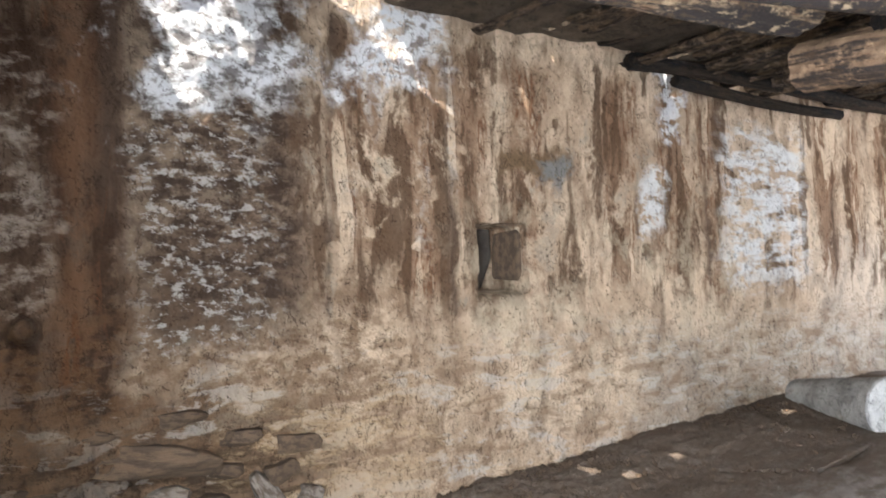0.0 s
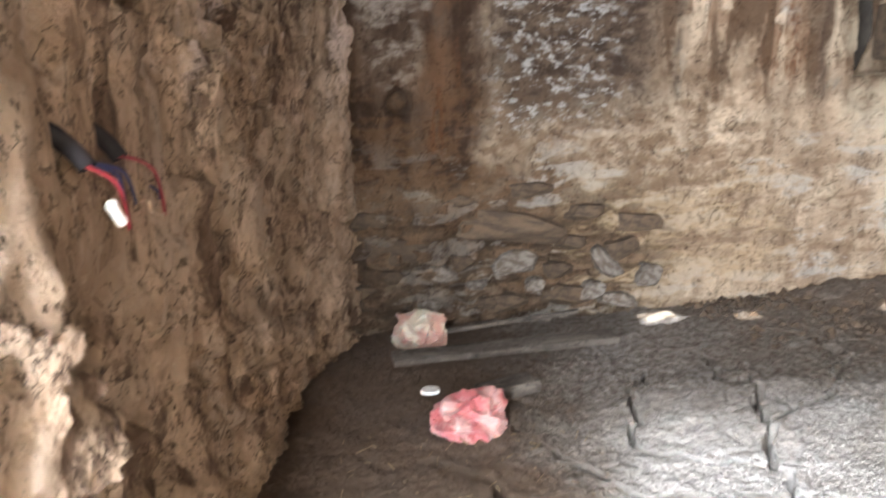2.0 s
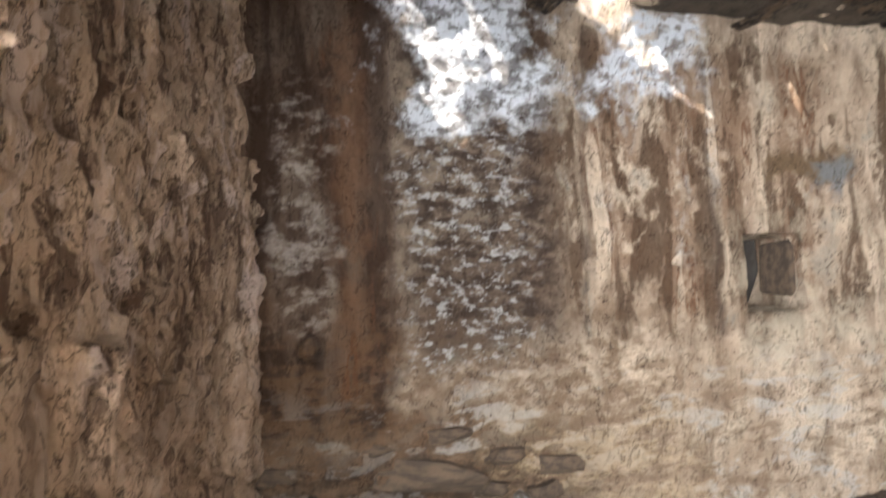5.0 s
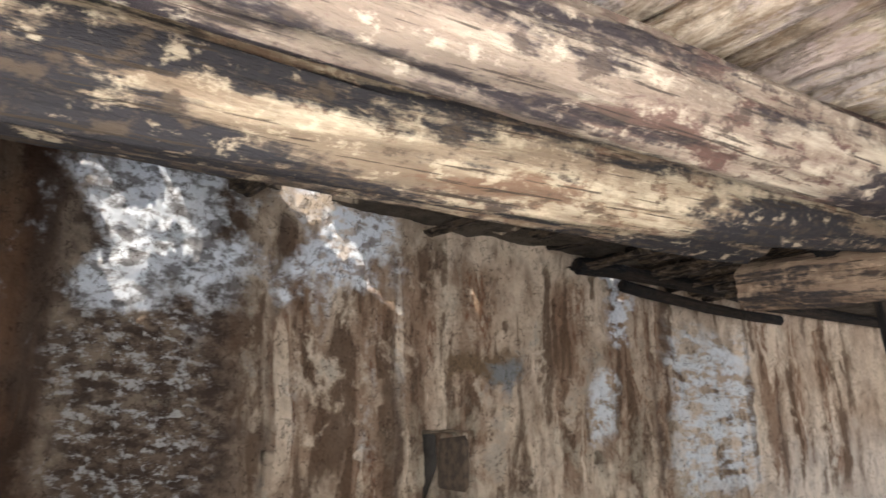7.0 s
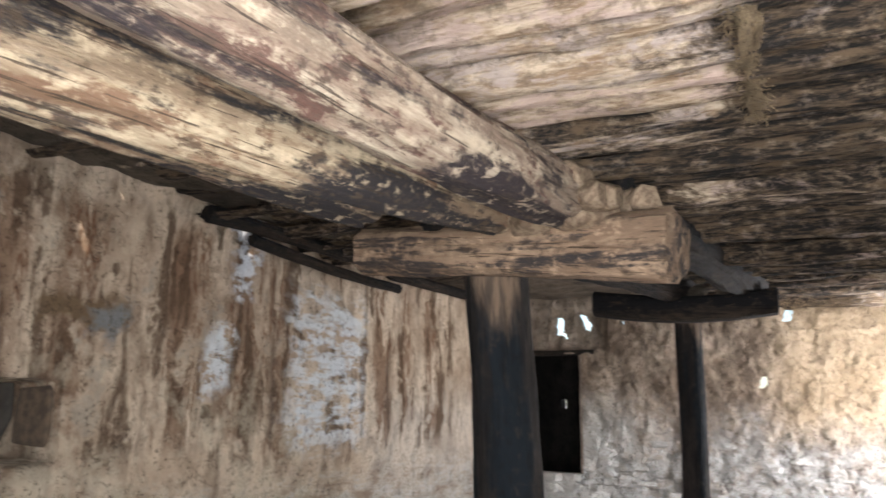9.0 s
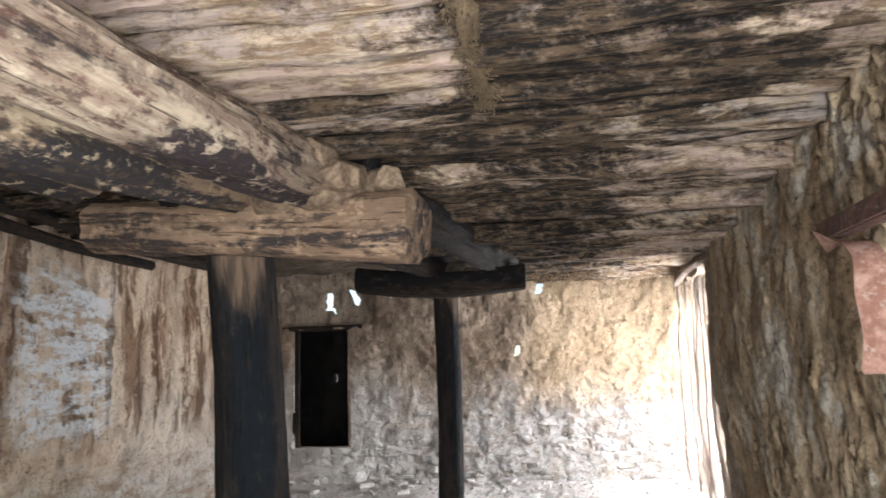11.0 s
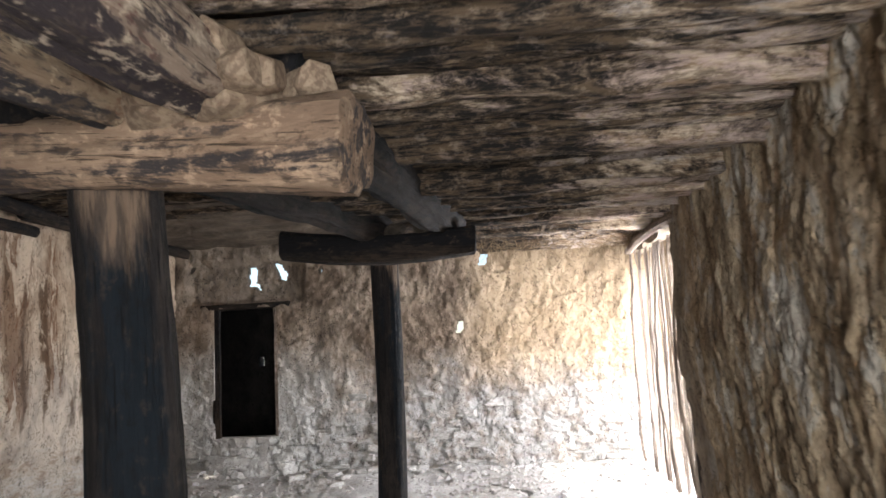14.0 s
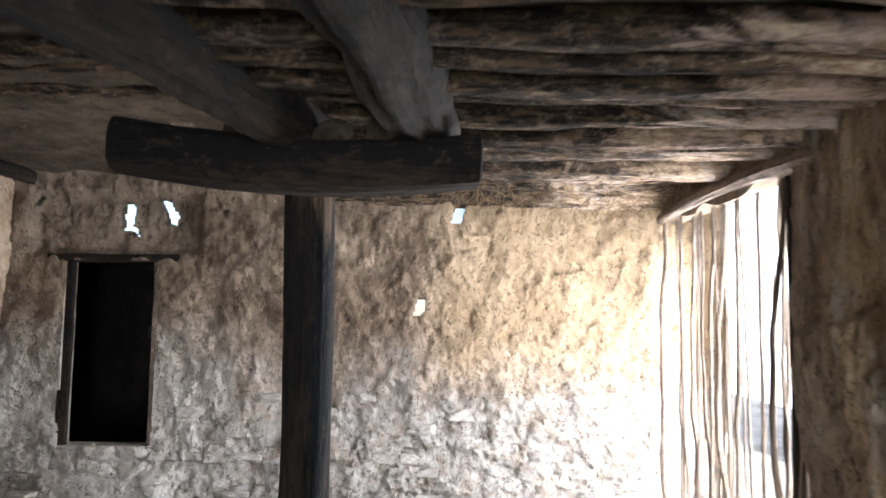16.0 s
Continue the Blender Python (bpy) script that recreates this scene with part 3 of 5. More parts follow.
def stone(name, light, mid):
    s = Shade(name, 0.9)
    col = s.mix(s.span(s.noise(size=6, detail=7), 0.4, 0.62), mid, light)
    col = s.mix(s.math("MULTIPLY", s.span(s.noise(size=25, detail=5), 0.55, 0.7), 0.6), col, tuple(c * 0.5 for c in mid))
    info = s.nodes.new("ShaderNodeObjectInfo").outputs["Random"]
    col = s.mix(s.math("MULTIPLY", info, 0.45), col, tuple(c * 0.6 for c in mid))
    s.bump(s.noise(size=18, detail=8, rough=0.7), 0.7, 0.015)
    return s.done(col)


STONE_BROWN = stone("brown_fieldstone", (0.13, 0.09, 0.06), (0.07, 0.05, 0.036))
STONE_GREY = stone("grey_fieldstone", (0.5, 0.47, 0.43), (0.33, 0.3, 0.27))
STONE_DUSTY = stone("dusty_fieldstone", (0.24, 0.21, 0.185), (0.1, 0.078, 0.06))
# ---- the setting ----
X_W, X_E, TOP = -0.38, 10.4, 3.12


def floor_z(x, y):
    rise = 0.17 * step(2.5, 7.5, x)
    bank = 0.05 * step(3.2, 3.85, y) * step(2.0, 3.2, x) + 0.06 * step(9.7, 10.3, x)
    return rise + bank


def north_y(x):
    return 3.84 + 0.03 * x


def south_y(x, z):
    return -(0.98 + 0.045 * x) - 0.1 * np.clip(1.5 - z, 0, 1.5)


def spread(a, b, d):
    return np.linspace(a, b, int(round((b - a) / d)) + 1)


def cut(us, zs, rects, ragged=0.0):
    uc, zc = (us[1:] + us[:-1]) / 2, (zs[1:] + zs[:-1]) / 2
    U, Z = np.meshgrid(uc, zc, indexing="ij")
    keep = np.ones(U.shape, bool)
    if ragged:
        U, Z = U + ragged * fbm(U * 5, Z * 5, 301, 4), Z + ragged * fbm(U * 5, Z * 5, 302, 4)
    for u0, u1, z0, z1 in rects:
        keep &= ~((U > u0) & (U < u1) & (Z > z0) & (Z < z1))
    return keep


# floor: trodden earth, cracked as it dried
CRACKS = []


def crack(way, width, seed):
    """A jagged crack that wanders along a few turning points."""
    rnd = random.Random(seed)
    pts = [way[0]]
    for (x0, y0), (x1, y1) in zip(way, way[1:]):
        n = max(1, round(math.hypot(x1 - x0, y1 - y0) / 0.045))
        for k in range(1, n + 1):
            j = 0.03 if k < n else 0.0
            pts.append((x0 + (x1 - x0) * k / n + rnd.uniform(-j, j), y0 + (y1 - y0) * k / n + rnd.uniform(-j, j)))
    CRACKS.append((pts, width))


crack([(1.72, 2.95), (1.63, 2.73), (1.51, 2.49), (1.46, 2.32), (1.36, 2.15), (1.3, 1.96), (1.34, 1.87), (1.4, 1.76), (1.62, 1.5)], 0.013, 3)
crack([(1.3, 1.92), (1.24, 1.87), (1.11, 1.87), (1.08, 1.96)], 0.009, 4)
crack([(0.5, 2.7), (0.55, 2.63), (0.63, 2.46), (0.7, 2.29), (0.76, 2.15)], 0.009, 5)
crack([(0.18, 2.4), (0.31, 2.31), (0.39, 2.19), (0.47, 1.98), (0.5, 1.89), (0.43, 1.78), (0.39, 1.68), (0.37, 1.5), (0.42, 1.3)], 0.014, 6)
crack([(1.2, 2.98), (1.11, 2.73), (1.0, 2.5), (0.96, 2.31), (1.06, 2.25), (1.15, 2.14), (1.36, 2.12)], 0.008, 7)
crack([(0.37, 1.6), (0.12, 1.67), (0.04, 1.71), (-0.05, 1.71), (-0.1, 1.67)], 0.008, 8)
crack([(0.55, 2.78), (0.62, 2.87), (0.76, 2.93), (0.78, 3.02)], 0.011, 9)
crack([(2.1, 3.4), (2.19, 3.22), (2.26, 2.96), (2.5, 2.8)], 0.009, 10)
crack([(1.6, 3.15), (1.6, 3.09), (1.55, 2.81), (1.63, 2.73)], 0.01, 11)
crack([(1.35, 3.2), (1.43, 3.22), (1.58, 3.19), (1.8, 3.25)], 0.01, 18)
crack([(1.27, 3.0), (1.2, 2.81)], 0.008, 19)
crack([(2.27, 3.38), (2.18, 2.9), (1.9, 2.6), (1.72, 2.5), (1.46, 2.4)], 0.009, 20)
crack([(0.76, 2.15), (0.85, 1.95), (0.8, 1.75), (0.9, 1.5)], 0.008, 21)
crack([(2.92, 3.39), (3.25, 2.58), (3.4, 1.94)], 0.011, 22)
crack([(2.6, 3.1), (2.9, 2.9), (3.4, 3.0), (3.9, 2.7)], 0.008, 12)
crack([(4.2, 3.2), (4.6, 2.7), (5.4, 2.8)], 0.012, 13)
crack([(4.4, -0.4), (5.2, 0.3), (6.2, 0.2)], 0.016, 14)
crack([(5.9, 0.9), (6.6, 0.4), (7.2, 0.7)], 0.016, 15)
crack([(7.4, -0.6), (8.2, 0.1), (9.0, -0.1), (9.6, 0.3)], 0.018, 16)
crack([(8.3, 1.6), (8.9, 1.1), (9.4, 1.3)], 0.016, 17)


def build_floor():
    xs = np.concatenate([spread(X_W - 0.25, 2.4, 0.0075), spread(2.42, 3.1, 0.014), spread(3.13, X_E + 0.5, 0.03)])
    ys = np.concatenate([spread(-2.3, 1.27, 0.03), spread(1.3, 3.95, 0.0075), [4.1, 4.4]])
    X, Y = np.meshgrid(xs, ys, indexing="ij")
    Z = floor_z(X, Y) + 0.03 * fbm(X * 1.5, Y * 1.5, 5, 4) + 0.012 * fbm(X * 9, Y * 9, 6, 3)
    near = np.zeros(X.shape)
    for pts, width in CRACKS:
        for (x0, y0), (x1, y1) in zip(pts, pts[1:]):
            m = (X > min(x0, x1) - 0.06) & (X < max(x0, x1) + 0.06) & (Y > min(y0, y1) - 0.06) & (Y < max(y0, y1) + 0.06)
            t = np.clip(((X[m] - x0) * (x1 - x0) + (Y[m] - y0) * (y1 - y0)) / ((x1 - x0) ** 2 + (y1 - y0) ** 2), 0, 1)
            d = np.hypot(X[m] - x0 - t * (x1 - x0), Y[m] - y0 - t * (y1 - y0))
            near[m] = np.maximum(near[m], 1 - step(width * 0.6, width * 1.3, d))
    Z += 0.012 * fbm(X * 34, Y * 34, 7, 2) + 0.012 * terrace(fbm(X * 3.0, Y * 4.0, 9, 4), 3, 0.08) - 0.2 * near
    # loose, lumpy dirt along the north wall
    loose = step(2.9, 3.6, Y) * step(1.8, 2.6, X) * (1 - step(6.8, 7.6, X))
    Z += loose * (0.03 * fbm(X * 12, Y * 12, 8, 3) + 0.02)
    n, m = X.shape
    idx = np.arange(n * m).reshape(n, m)
    faces = np.stack([idx[:-1, :-1], idx[1:, :-1], idx[1:, 1:], idx[:-1, 1:]], -1).reshape(-1, 4)
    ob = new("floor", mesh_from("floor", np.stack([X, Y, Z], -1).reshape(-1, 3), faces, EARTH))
    tagged(ob, "uneven cracked earth floor with loose dirt and gravel", "floor", kind="structure")


build_floor()


# north wall: mud plaster over rubble, with a niche, peg holes and fallen render
def north_front(U, Z):
    d = 0.05 * fbm(U * 0.7, Z * 0.7, 21, 3) + 0.02 * fbm(U * 3, Z * 2.2, 22, 4)
    d += 0.065 * terrace(fbm(U * 2.4, Z * 1.3, 23, 5), 5, 0.03) * step(0.3, 0.8, Z) + 0.022 * terrace(fbm(U * 7, Z * 5, 20, 4), 3, 0.06)
    d += 0.006 * fbm(U * 22, Z * 16, 24, 3)
    worn = box_mask(U, Z, 0.75, 1.65, 1.0, 2.9, 0.15)
    d += worn * (0.06 * terrace(fbm(U * 4.5, Z * 8, 25, 5), 5, 0.06) - 0.02)
    edge, tag = cells(U * 3.6 + 0.3 * vnoise(U * 5, Z * 5, 3), Z * 8.5, 26)
    stones = box_mask(U, Z, -1, 1.85, -1, 0.62, 0.22)
    d += stones * ((0.035 + 0.04 * tag) * step(0.02, 0.22, edge) - 0.05)
    low = step(0.0, 0.5, 0.75 - Z) * (1 - stones)
    d += low * (0.015 * fbm(U * 4, Z * 5, 27, 4) + 0.05 * terrace(fbm(U * 3, Z * 6, 32, 4), 4, 0.04))
    lines = np.abs(vnoise(U * 1.6, Z * 1.9, 28) + 0.3 * vnoise(U * 6, Z * 6, 29))
    d -= 0.018 * (1 - step(0.0, 0.012, lines)) * (Z < 1.0) * step(0.4, 0.6, vnoise(U * 0.8, Z * 0.8, 30) + 0.55)
    for u, z, r, deep in ((1.86, 1.57, 0.035, 0.09), (2.32, 1.34, 0.04, 0.05), (2.42, 1.57, 0.03, 0.05), (4.52, 1.52, 0.055, 0.1), (0.31, 1.21, 0.07, 0.12), (0.06, 1.86, 0.08, 0.08),
                          (3.28, 0.5, 0.04, 0.05), (6.45, 0.4, 0.07, 0.1), (8.1, 1.75, 0.06, 0.08), (8.15, 0.75, 0.06, 0.06), (7.4, 0.7, 0.05, 0.05)):
        d -= deep * (1 - step(r * 0.6, r * 1.1, np.hypot(U - u, Z - z)))
    niche = box_mask(U, Z, 2.9, 3.3, 1.26, 1.7, 0.012)
    d -= niche * (0.46 + 0.06 * fbm(U * 6, Z * 6, 31, 2))
    return np.stack([U, north_y(U) - d, Z], -1)


us, zs = spread(X_W - 0.2, X_E + 0.5, 0.02), spread(-0.15, TOP, 0.018)
north_wall = new("wall_north", slab_grid("wall_north", us, zs, north_front, lambda U, Z: np.stack([U, north_y(U) + 0.55, Z], -1), cut(us, zs, [(4.82, 4.96, 2.72, 2.93)]), N_MUD))
tagged(north_wall, "mud-plastered rubble wall with rust-brown runs and white salts", "wall", kind="structure")


def west_front(U, Z):
    wu, wz = 0.1 * fbm(U * 5, Z * 5, 40, 4), 0.1 * fbm(U * 5, Z * 5, 39, 4)
    d = 0.04 * fbm(U * 1.3, Z * 1.0, 42, 3) + 0.05 * chips(U * 3.6 + 3 * wu, Z * 2.8 + 3 * wz, 43, 1.4) + 0.042 * chips(U * 8 + 4 * wu, Z * 6.5 + 4 * wz, 41, 1.6)
    d += 0.022 * chips(U * 17 + 5 * wu, Z * 13 + 5 * wz, 45, 1.6)
    low = 1 - step(0.35, 0.95, Z)
    d += low * 0.06 * chips(U * 6.5 + 3 * wu, Z * 8 + 3 * wz + U * 2, 44, 1.8)
    high = step(1.2, 1.6, Z)
    d += high * 0.03 * ridged(U * 9, Z * 1.6, 47, 3)
    d += 0.016 * fbm(U * 12, Z * 10, 48, 4) + 0.008 * fbm(U * 34, Z * 28, 46, 3)
    d *= 1 - 0.9 * box_mask(U, Z, 1.12, 1.78, 0.98, 1.3, 0.05)
    for u in (1.2, 1.385):
        d -= 0.045 * (1 - step(0.018, 0.035, np.hypot(U - u, np.maximum(np.abs(Z - 1.215) - 0.05, 0))))
    plan = np.interp(U, [0.1, 0.7, 1.05, 1.25, 1.8, 2.13, 2.63, 3.08, 3.4, 3.65, 3.95], [-0.6, -0.51, -0.44, -0.44, -0.4, -0.36, -0.32, -0.25, -0.15, -0.03, 0.12])
    return np.stack([plan + d - 0.01, U, Z], -1)


us = spread(-1.6, 3.95, 0.013)
tagged(new("wall_west", slab_grid("wall_west", us, zs, west_front, lambda U, Z: np.stack([U * 0 + X_W - 0.55, U, Z], -1), cut(us, zs, [(-0.95, 0.12, -1, 2.1)]), W_MUD)),
       "rough brown daubed stone wall with deep hollows", "wall", kind="structure")


def south_front(U, Z):
    wob = 0.25 * vnoise(U * 2.5, Z * 2.5, 50)
    wu, wz = 0.1 * fbm(U * 5, Z * 3, 50, 4), 0.1 * fbm(U * 5, Z * 4, 49, 4)
    d = 0.035 * fbm(U * 1.3, Z * 0.8, 52, 3) + 0.035 * terrace(fbm(U * 2.6, Z * 2.0, 53, 4), 4, 0.015) + 0.018 * chips(U * 3.6 + wu, Z * 2.2 + wz, 51, 1.2)
    d += 0.007 * chips(U * 9 + 1.5 * wu, Z * 5 + 1.5 * wz, 56, 1.4) + 0.01 * chips(U * 22 + 2 * wu, Z * 11 + 2 * wz, 57, 1.6)
    d += 0.024 * terrace(fbm(U * 6, Z * 2.8, 54, 5), 4, 0.06) + 0.01 * fbm(U * 11, Z * 9, 59, 3) - 0.03
    edge, tag = cells(U * 9 + 2 * wob, Z * 9, 55)
    top = step(1.9, 2.3, Z) * (1 - step(3.5, 5.0, U)) + (1 - step(0.3, 0.7, Z))
    d += np.clip(top, 0.0, 1) * (0.01 + 0.02 * tag) * step(0.0, 0.12, edge)
    d += 0.006 * fbm(U * 28, Z * 24, 58, 3) - 0.03
    return np.stack([U, south_y(U, Z) + d, Z], -1)


us = spread(X_W - 0.3, 7.7, 0.016)
tagged(new("wall_south", slab_grid("wall_south", us, zs, south_front, lambda U, Z: np.stack([U, -1.5 - 0.045 * U, Z], -1), cut(us, zs, []), S_MUD)),
       "thick daubed stone wall with flaking vertical furrows", "wall", kind="structure")

# the strip of wall over the far doorway
us2, zs2 = spread(7.7, X_E + 0.5, 0.03), spread(2.62, TOP, 0.03)
tagged(new("wall_south_lintel", slab_grid("wall_south_lintel", us2, zs2, lambda U, Z: np.stack([U, -1.42 + 0.05 * fbm(U * 3, Z * 5, 61, 3) - 0.1 * step(8, 10, U), Z - 0.1 * fbm(U * 1.3, Z * 0, 62, 3)], -1),
       lambda U, Z: np.stack([U, U * 0 - 1.66, Z], -1), cut(us2, zs2, []), S_MUD)), "daubed wall over the far doorway", "wall", kind="structure")


def east_front(U, Z):
    wob = 0.3 * vnoise(U * 3, Z * 3, 70)
    d = 0.04 * fbm(U * 1.2, Z * 1.0, 71, 3) + 0.045 * terrace(fbm(U * 3.0 + wob, Z * 2.2, 72, 5), 5, 0.03)
    d += 0.022 * chips(U * 6 + 0.5 * fbm(U * 9, Z * 9, 74, 3), Z * 9 + wob, 73, 1.0) + 0.014 * terrace(fbm(U * 9, Z * 6, 79, 4), 4, 0.05) + 0.014 * fbm(U * 24, Z * 18, 78, 2)
    edge, tag = cells(U * 3.5 + wob, Z * 9, 76)
    low = 1 - step(0.75, 1.2, Z + 0.4 * vnoise(U * 2, Z * 2, 77))
    d += low * (0.035 * tag * step(0.0, 0.1, edge) - 0.01)
    d -= 0.08 * box_mask(U, Z, 2.5, 3.95, 2.32, 2.85, 0.06)
    d += 0.12 * box_mask(U, Z, 2.7, 3.75, -1, 0.42, 0.05)
    return np.stack([X_E - d, U, Z], -1)


us = spread(-2.1, 4.75, 0.018)
E_HOLES = [(2.84, 3.64, 0.68, 2.26), (3.12, 3.25, 2.52, 2.76), (3.08, 3.14, 2.46, 2.55), (2.72, 2.84, 2.55, 2.78), (0.17, 0.28, 2.62, 2.8), (0.56, 0.64, 1.8, 1.98), (2.26, 2.32, 2.64, 2.7), (3.9, 3.96, 2.7, 2.76)]
tagged(new("wall_east", slab_grid("wall_east", us, zs, east_front, lambda U, Z: np.stack([U * 0 + X_E + 0.22, U, Z], -1), cut(us, zs, E_HOLES[:1]) & cut(us, zs, E_HOLES[1:], 0.09), E_MUD)),
       "flaking plastered stone wall with a small dark doorway", "wall", kind="structure")


# near-black earth puts the unlit store room's darkness into the colour
STORE_SHADE_MUD = mud("shade_black_earth", (0.035, 0.03, 0.026), (0.022, 0.019, 0.017), (0.012, 0.011, 0.01), 0.4)


# dark store room behind the small doorway, with one hole in its far wall
def plain_wall(name, lo, hi, material, label):
    lo, hi = Vector(lo), Vector(hi)
    bm = bmesh.new()
    bmesh.ops.create_cube(bm, size=1)
    for v in bm.verts:
        v.co = Vector([(lo[k] + hi[k]) / 2 + v.co[k] * (hi[k] - lo[k]) for k in range(3)])
    me = bpy.data.meshes.new(name)
    bm.to_mesh(me)
    bm.free()
    me.materials.append(material)
    return tagged(new(name, me), label, "wall" if name.startswith("wall") else "floor" if name.startswith("floor") else "ceiling", kind="structure")


plain_wall("wall_store_south", (10.82, 1.6, -0.1), (13.4, 1.75, 2.42), STORE_SHADE_MUD, "earth wall of the store room, coloured near-black for its shade")
plain_wall("wall_store_north", (10.82, 4.9, -0.1), (13.4, 5.05, 2.42), STORE_SHADE_MUD, "earth wall of the store room, coloured near-black for its shade")
plain_wall("floor_store", (10.82, 1.75, -0.1), (13.4, 4.9, 0.0), STORE_SHADE_MUD, "earth floor of the store room, coloured near-black for its shade")
plain_wall("ceiling_store", (10.82, 1.6, 2.42), (13.4, 5.05, 2.5), STORE_SHADE_MUD, "ceiling of the store room, coloured near-black for its shade")
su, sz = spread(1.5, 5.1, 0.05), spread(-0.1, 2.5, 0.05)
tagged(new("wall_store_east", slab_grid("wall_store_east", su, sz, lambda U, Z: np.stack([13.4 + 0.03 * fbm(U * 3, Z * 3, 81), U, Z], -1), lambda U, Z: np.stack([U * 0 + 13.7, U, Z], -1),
       cut(su, sz, [(3.93, 4.06, 1.5, 1.66)]), STORE_SHADE_MUD)), "earth wall with a small hole, coloured near-black for its shade", "wall", kind="structure")

# ---- ceiling: split logs side by side, and the earth roof over them ----
GAPS = [(0.6, 0.86, 3.5, 3.64), (0.72, 1.1, 3.6, 3.76), (0.98, 1.3, 3.72, 3.9), (1.86, 2.22, 3.7, 3.9), (2.04, 2.36, 3.62, 3.76),
        (3.1, 3.2, 3.62, 3.9), (3.4, 3.55, 3.75, 3.9), (4.65, 4.85, 3.65, 3.92)]
LEAKS = len(GAPS)
SPOTS = [(5.72, 3.64, 0.05), (3.53, 3.65, 0.035), (3.70, 3.44, 0.045), (2.88, 3.48, 0.055), (2.12, 3.58, 0.05), (4.19, 3.5, 0.03), (1.64, 3.72, 0.09), (9.0, 3.05, 0.04), (9.35, 3.03, 0.04), (10.1, 3.6, 0.05)]
ROOF_Z = 3.06
for sx, sy, sr in SPOTS:
    h = (ROOF_Z - float(floor_z(np.array(sx), np.array(sy)))) / -SUN_WAY.z
    hx, hy = sx - SUN_WAY.x * h, sy - SUN_WAY.y * h
    GAPS.append((hx - sr - 0.03, hx + sr + 0.03, hy - sr - 0.04, hy + sr + 0.04))
# sun on the sill of the small doorway
for sy in (2.98, 3.1, 3.34):
    h = (ROOF_Z - 0.69) / -SUN_WAY.z
    hx, hy = 10.48 - SUN_WAY.x * h, sy - SUN_WAY.y * h
    GAPS.append((hx - 0.035, hx + 0.035, hy - 0.04, hy + 0.04))
SLIDE = 0.42 / -SUN_WAY.z
LOG_GAPS = [(a - 0.02, b + SLIDE * SUN_WAY.x, c - 0.02, d + SLIDE * SUN_WAY.y) for a, b, c, d in GAPS]


def log_strip(x0, x1, y0, y1, z, thick, seed):
    """One split log of the ceiling: a round belly below, flat above."""
    ys = spread(y0, y1, 0.06)
    k = np.linspace(0, 1, 13)
    Y, K = np.meshgrid(ys, k, indexing="ij")
    mid, half = (x0 + x1) / 2 + 0.03 * vnoise(Y * 0.7, Y * 0 + seed, seed), (x1 - x0) / 2
    ang = math.pi * (1 + K)
    swell = 1 + 0.22 * fbm(Y * 1.2, K * 0 + seed, seed + 1, 3)
    flat = np.sign(np.cos(ang)) * np.abs(np.cos(ang)) ** 0.85
    X = mid + half * flat * (0.88 + 0.12 * swell)
    Z = z + thick * -np.abs(np.sin(ang)) ** 0.85 * swell + 0.03 * fbm(Y * 2.0 + seed, K * 4, seed + 2, 4) + 0.03 * vnoise(Y * 0.5, Y * 0 + 3.3, seed + 4)
    Z -= 0.012 * ridged(Y * 1.5, K * 6 + seed, seed + 6, 2)
    n, m = Y.shape
    V = np.stack([X, Y, Z], -1).reshape(-1, 3)
    idx = np.arange(n * m).reshape(n, m)
    F = [tuple(f) for f in np.stack([idx[:-1, :-1], idx[:-1, 1:], idx[1:, 1:], idx[1:, :-1]], -1).reshape(-1, 4)]
    F += [tuple(f) for f in np.stack([idx[:-1, -1], idx[:-1, 0], idx[1:, 0], idx[1:, -1]], -1)]
    F += [tuple(idx[0, ::-1]), tuple(idx[-1])]
    return V, F


def build_ceiling():
    rnd = random.Random(5)
    V, F, base = [], [], 0
    x = X_W - 0.25
    k = 0
    while x < X_E + 0.3:
        w = rnd.choice((0.09, 0.12, 0.15, 0.17, 0.2))
        z = 2.715 + rnd.uniform(-0.06, 0.075) + 0.2 * float(step(5.5, 10.0, np.array(x)))
        for y0, y1, up in ((-1.75, 1.32 + rnd.uniform(-0.12, 0.12), 0.0), (1.45, 4.1, 0.27)):
            stops = [(a[2] - 0.02, a[3] + 0.02) for a in LOG_GAPS if a[0] < x + w + 0.01 and a[1] > x - 0.01 and a[3] > y0 and a[2] < y1]
            runs, at = [], y0
            for s0, s1 in sorted(stops):
                if s0 > at and s0 < y1:
                    runs.append((at, s0))
                if s1 > at:
                    at = max(at, s1)
            if at < y1 - 0.1:
                runs.append((at, y1))
            for r0, r1 in runs:
                if r1 - r0 < 0.2:
                    continue
                v, f = log_strip(x + 0.004, x + w - 0.004, r0, r1, z + (up + (0.07 if up and x < 4.2 else 0)) * (1 + rnd.uniform(-0.15, 0.1)), rnd.uniform(0.07, 0.125) * (1 - 2 * up), 100 + k)
                V.append(v)
                F += [tuple(i + base for i in q) for q in f]
                base += len(v)
                k += 1
        x += w + (rnd.uniform(0.012, 0.045) if rnd.random() < 0.65 else 0.004)
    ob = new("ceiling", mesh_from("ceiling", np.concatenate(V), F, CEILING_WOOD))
    tagged(ob, "ceiling of weathered smoke-stained split logs, painted darker in its shaded depth", "ceiling", kind="structure")


build_ceiling()
ru, rv = spread(X_W - 0.6, X_E + 0.6, 0.03), spread(-1.7, 4.6, 0.03)
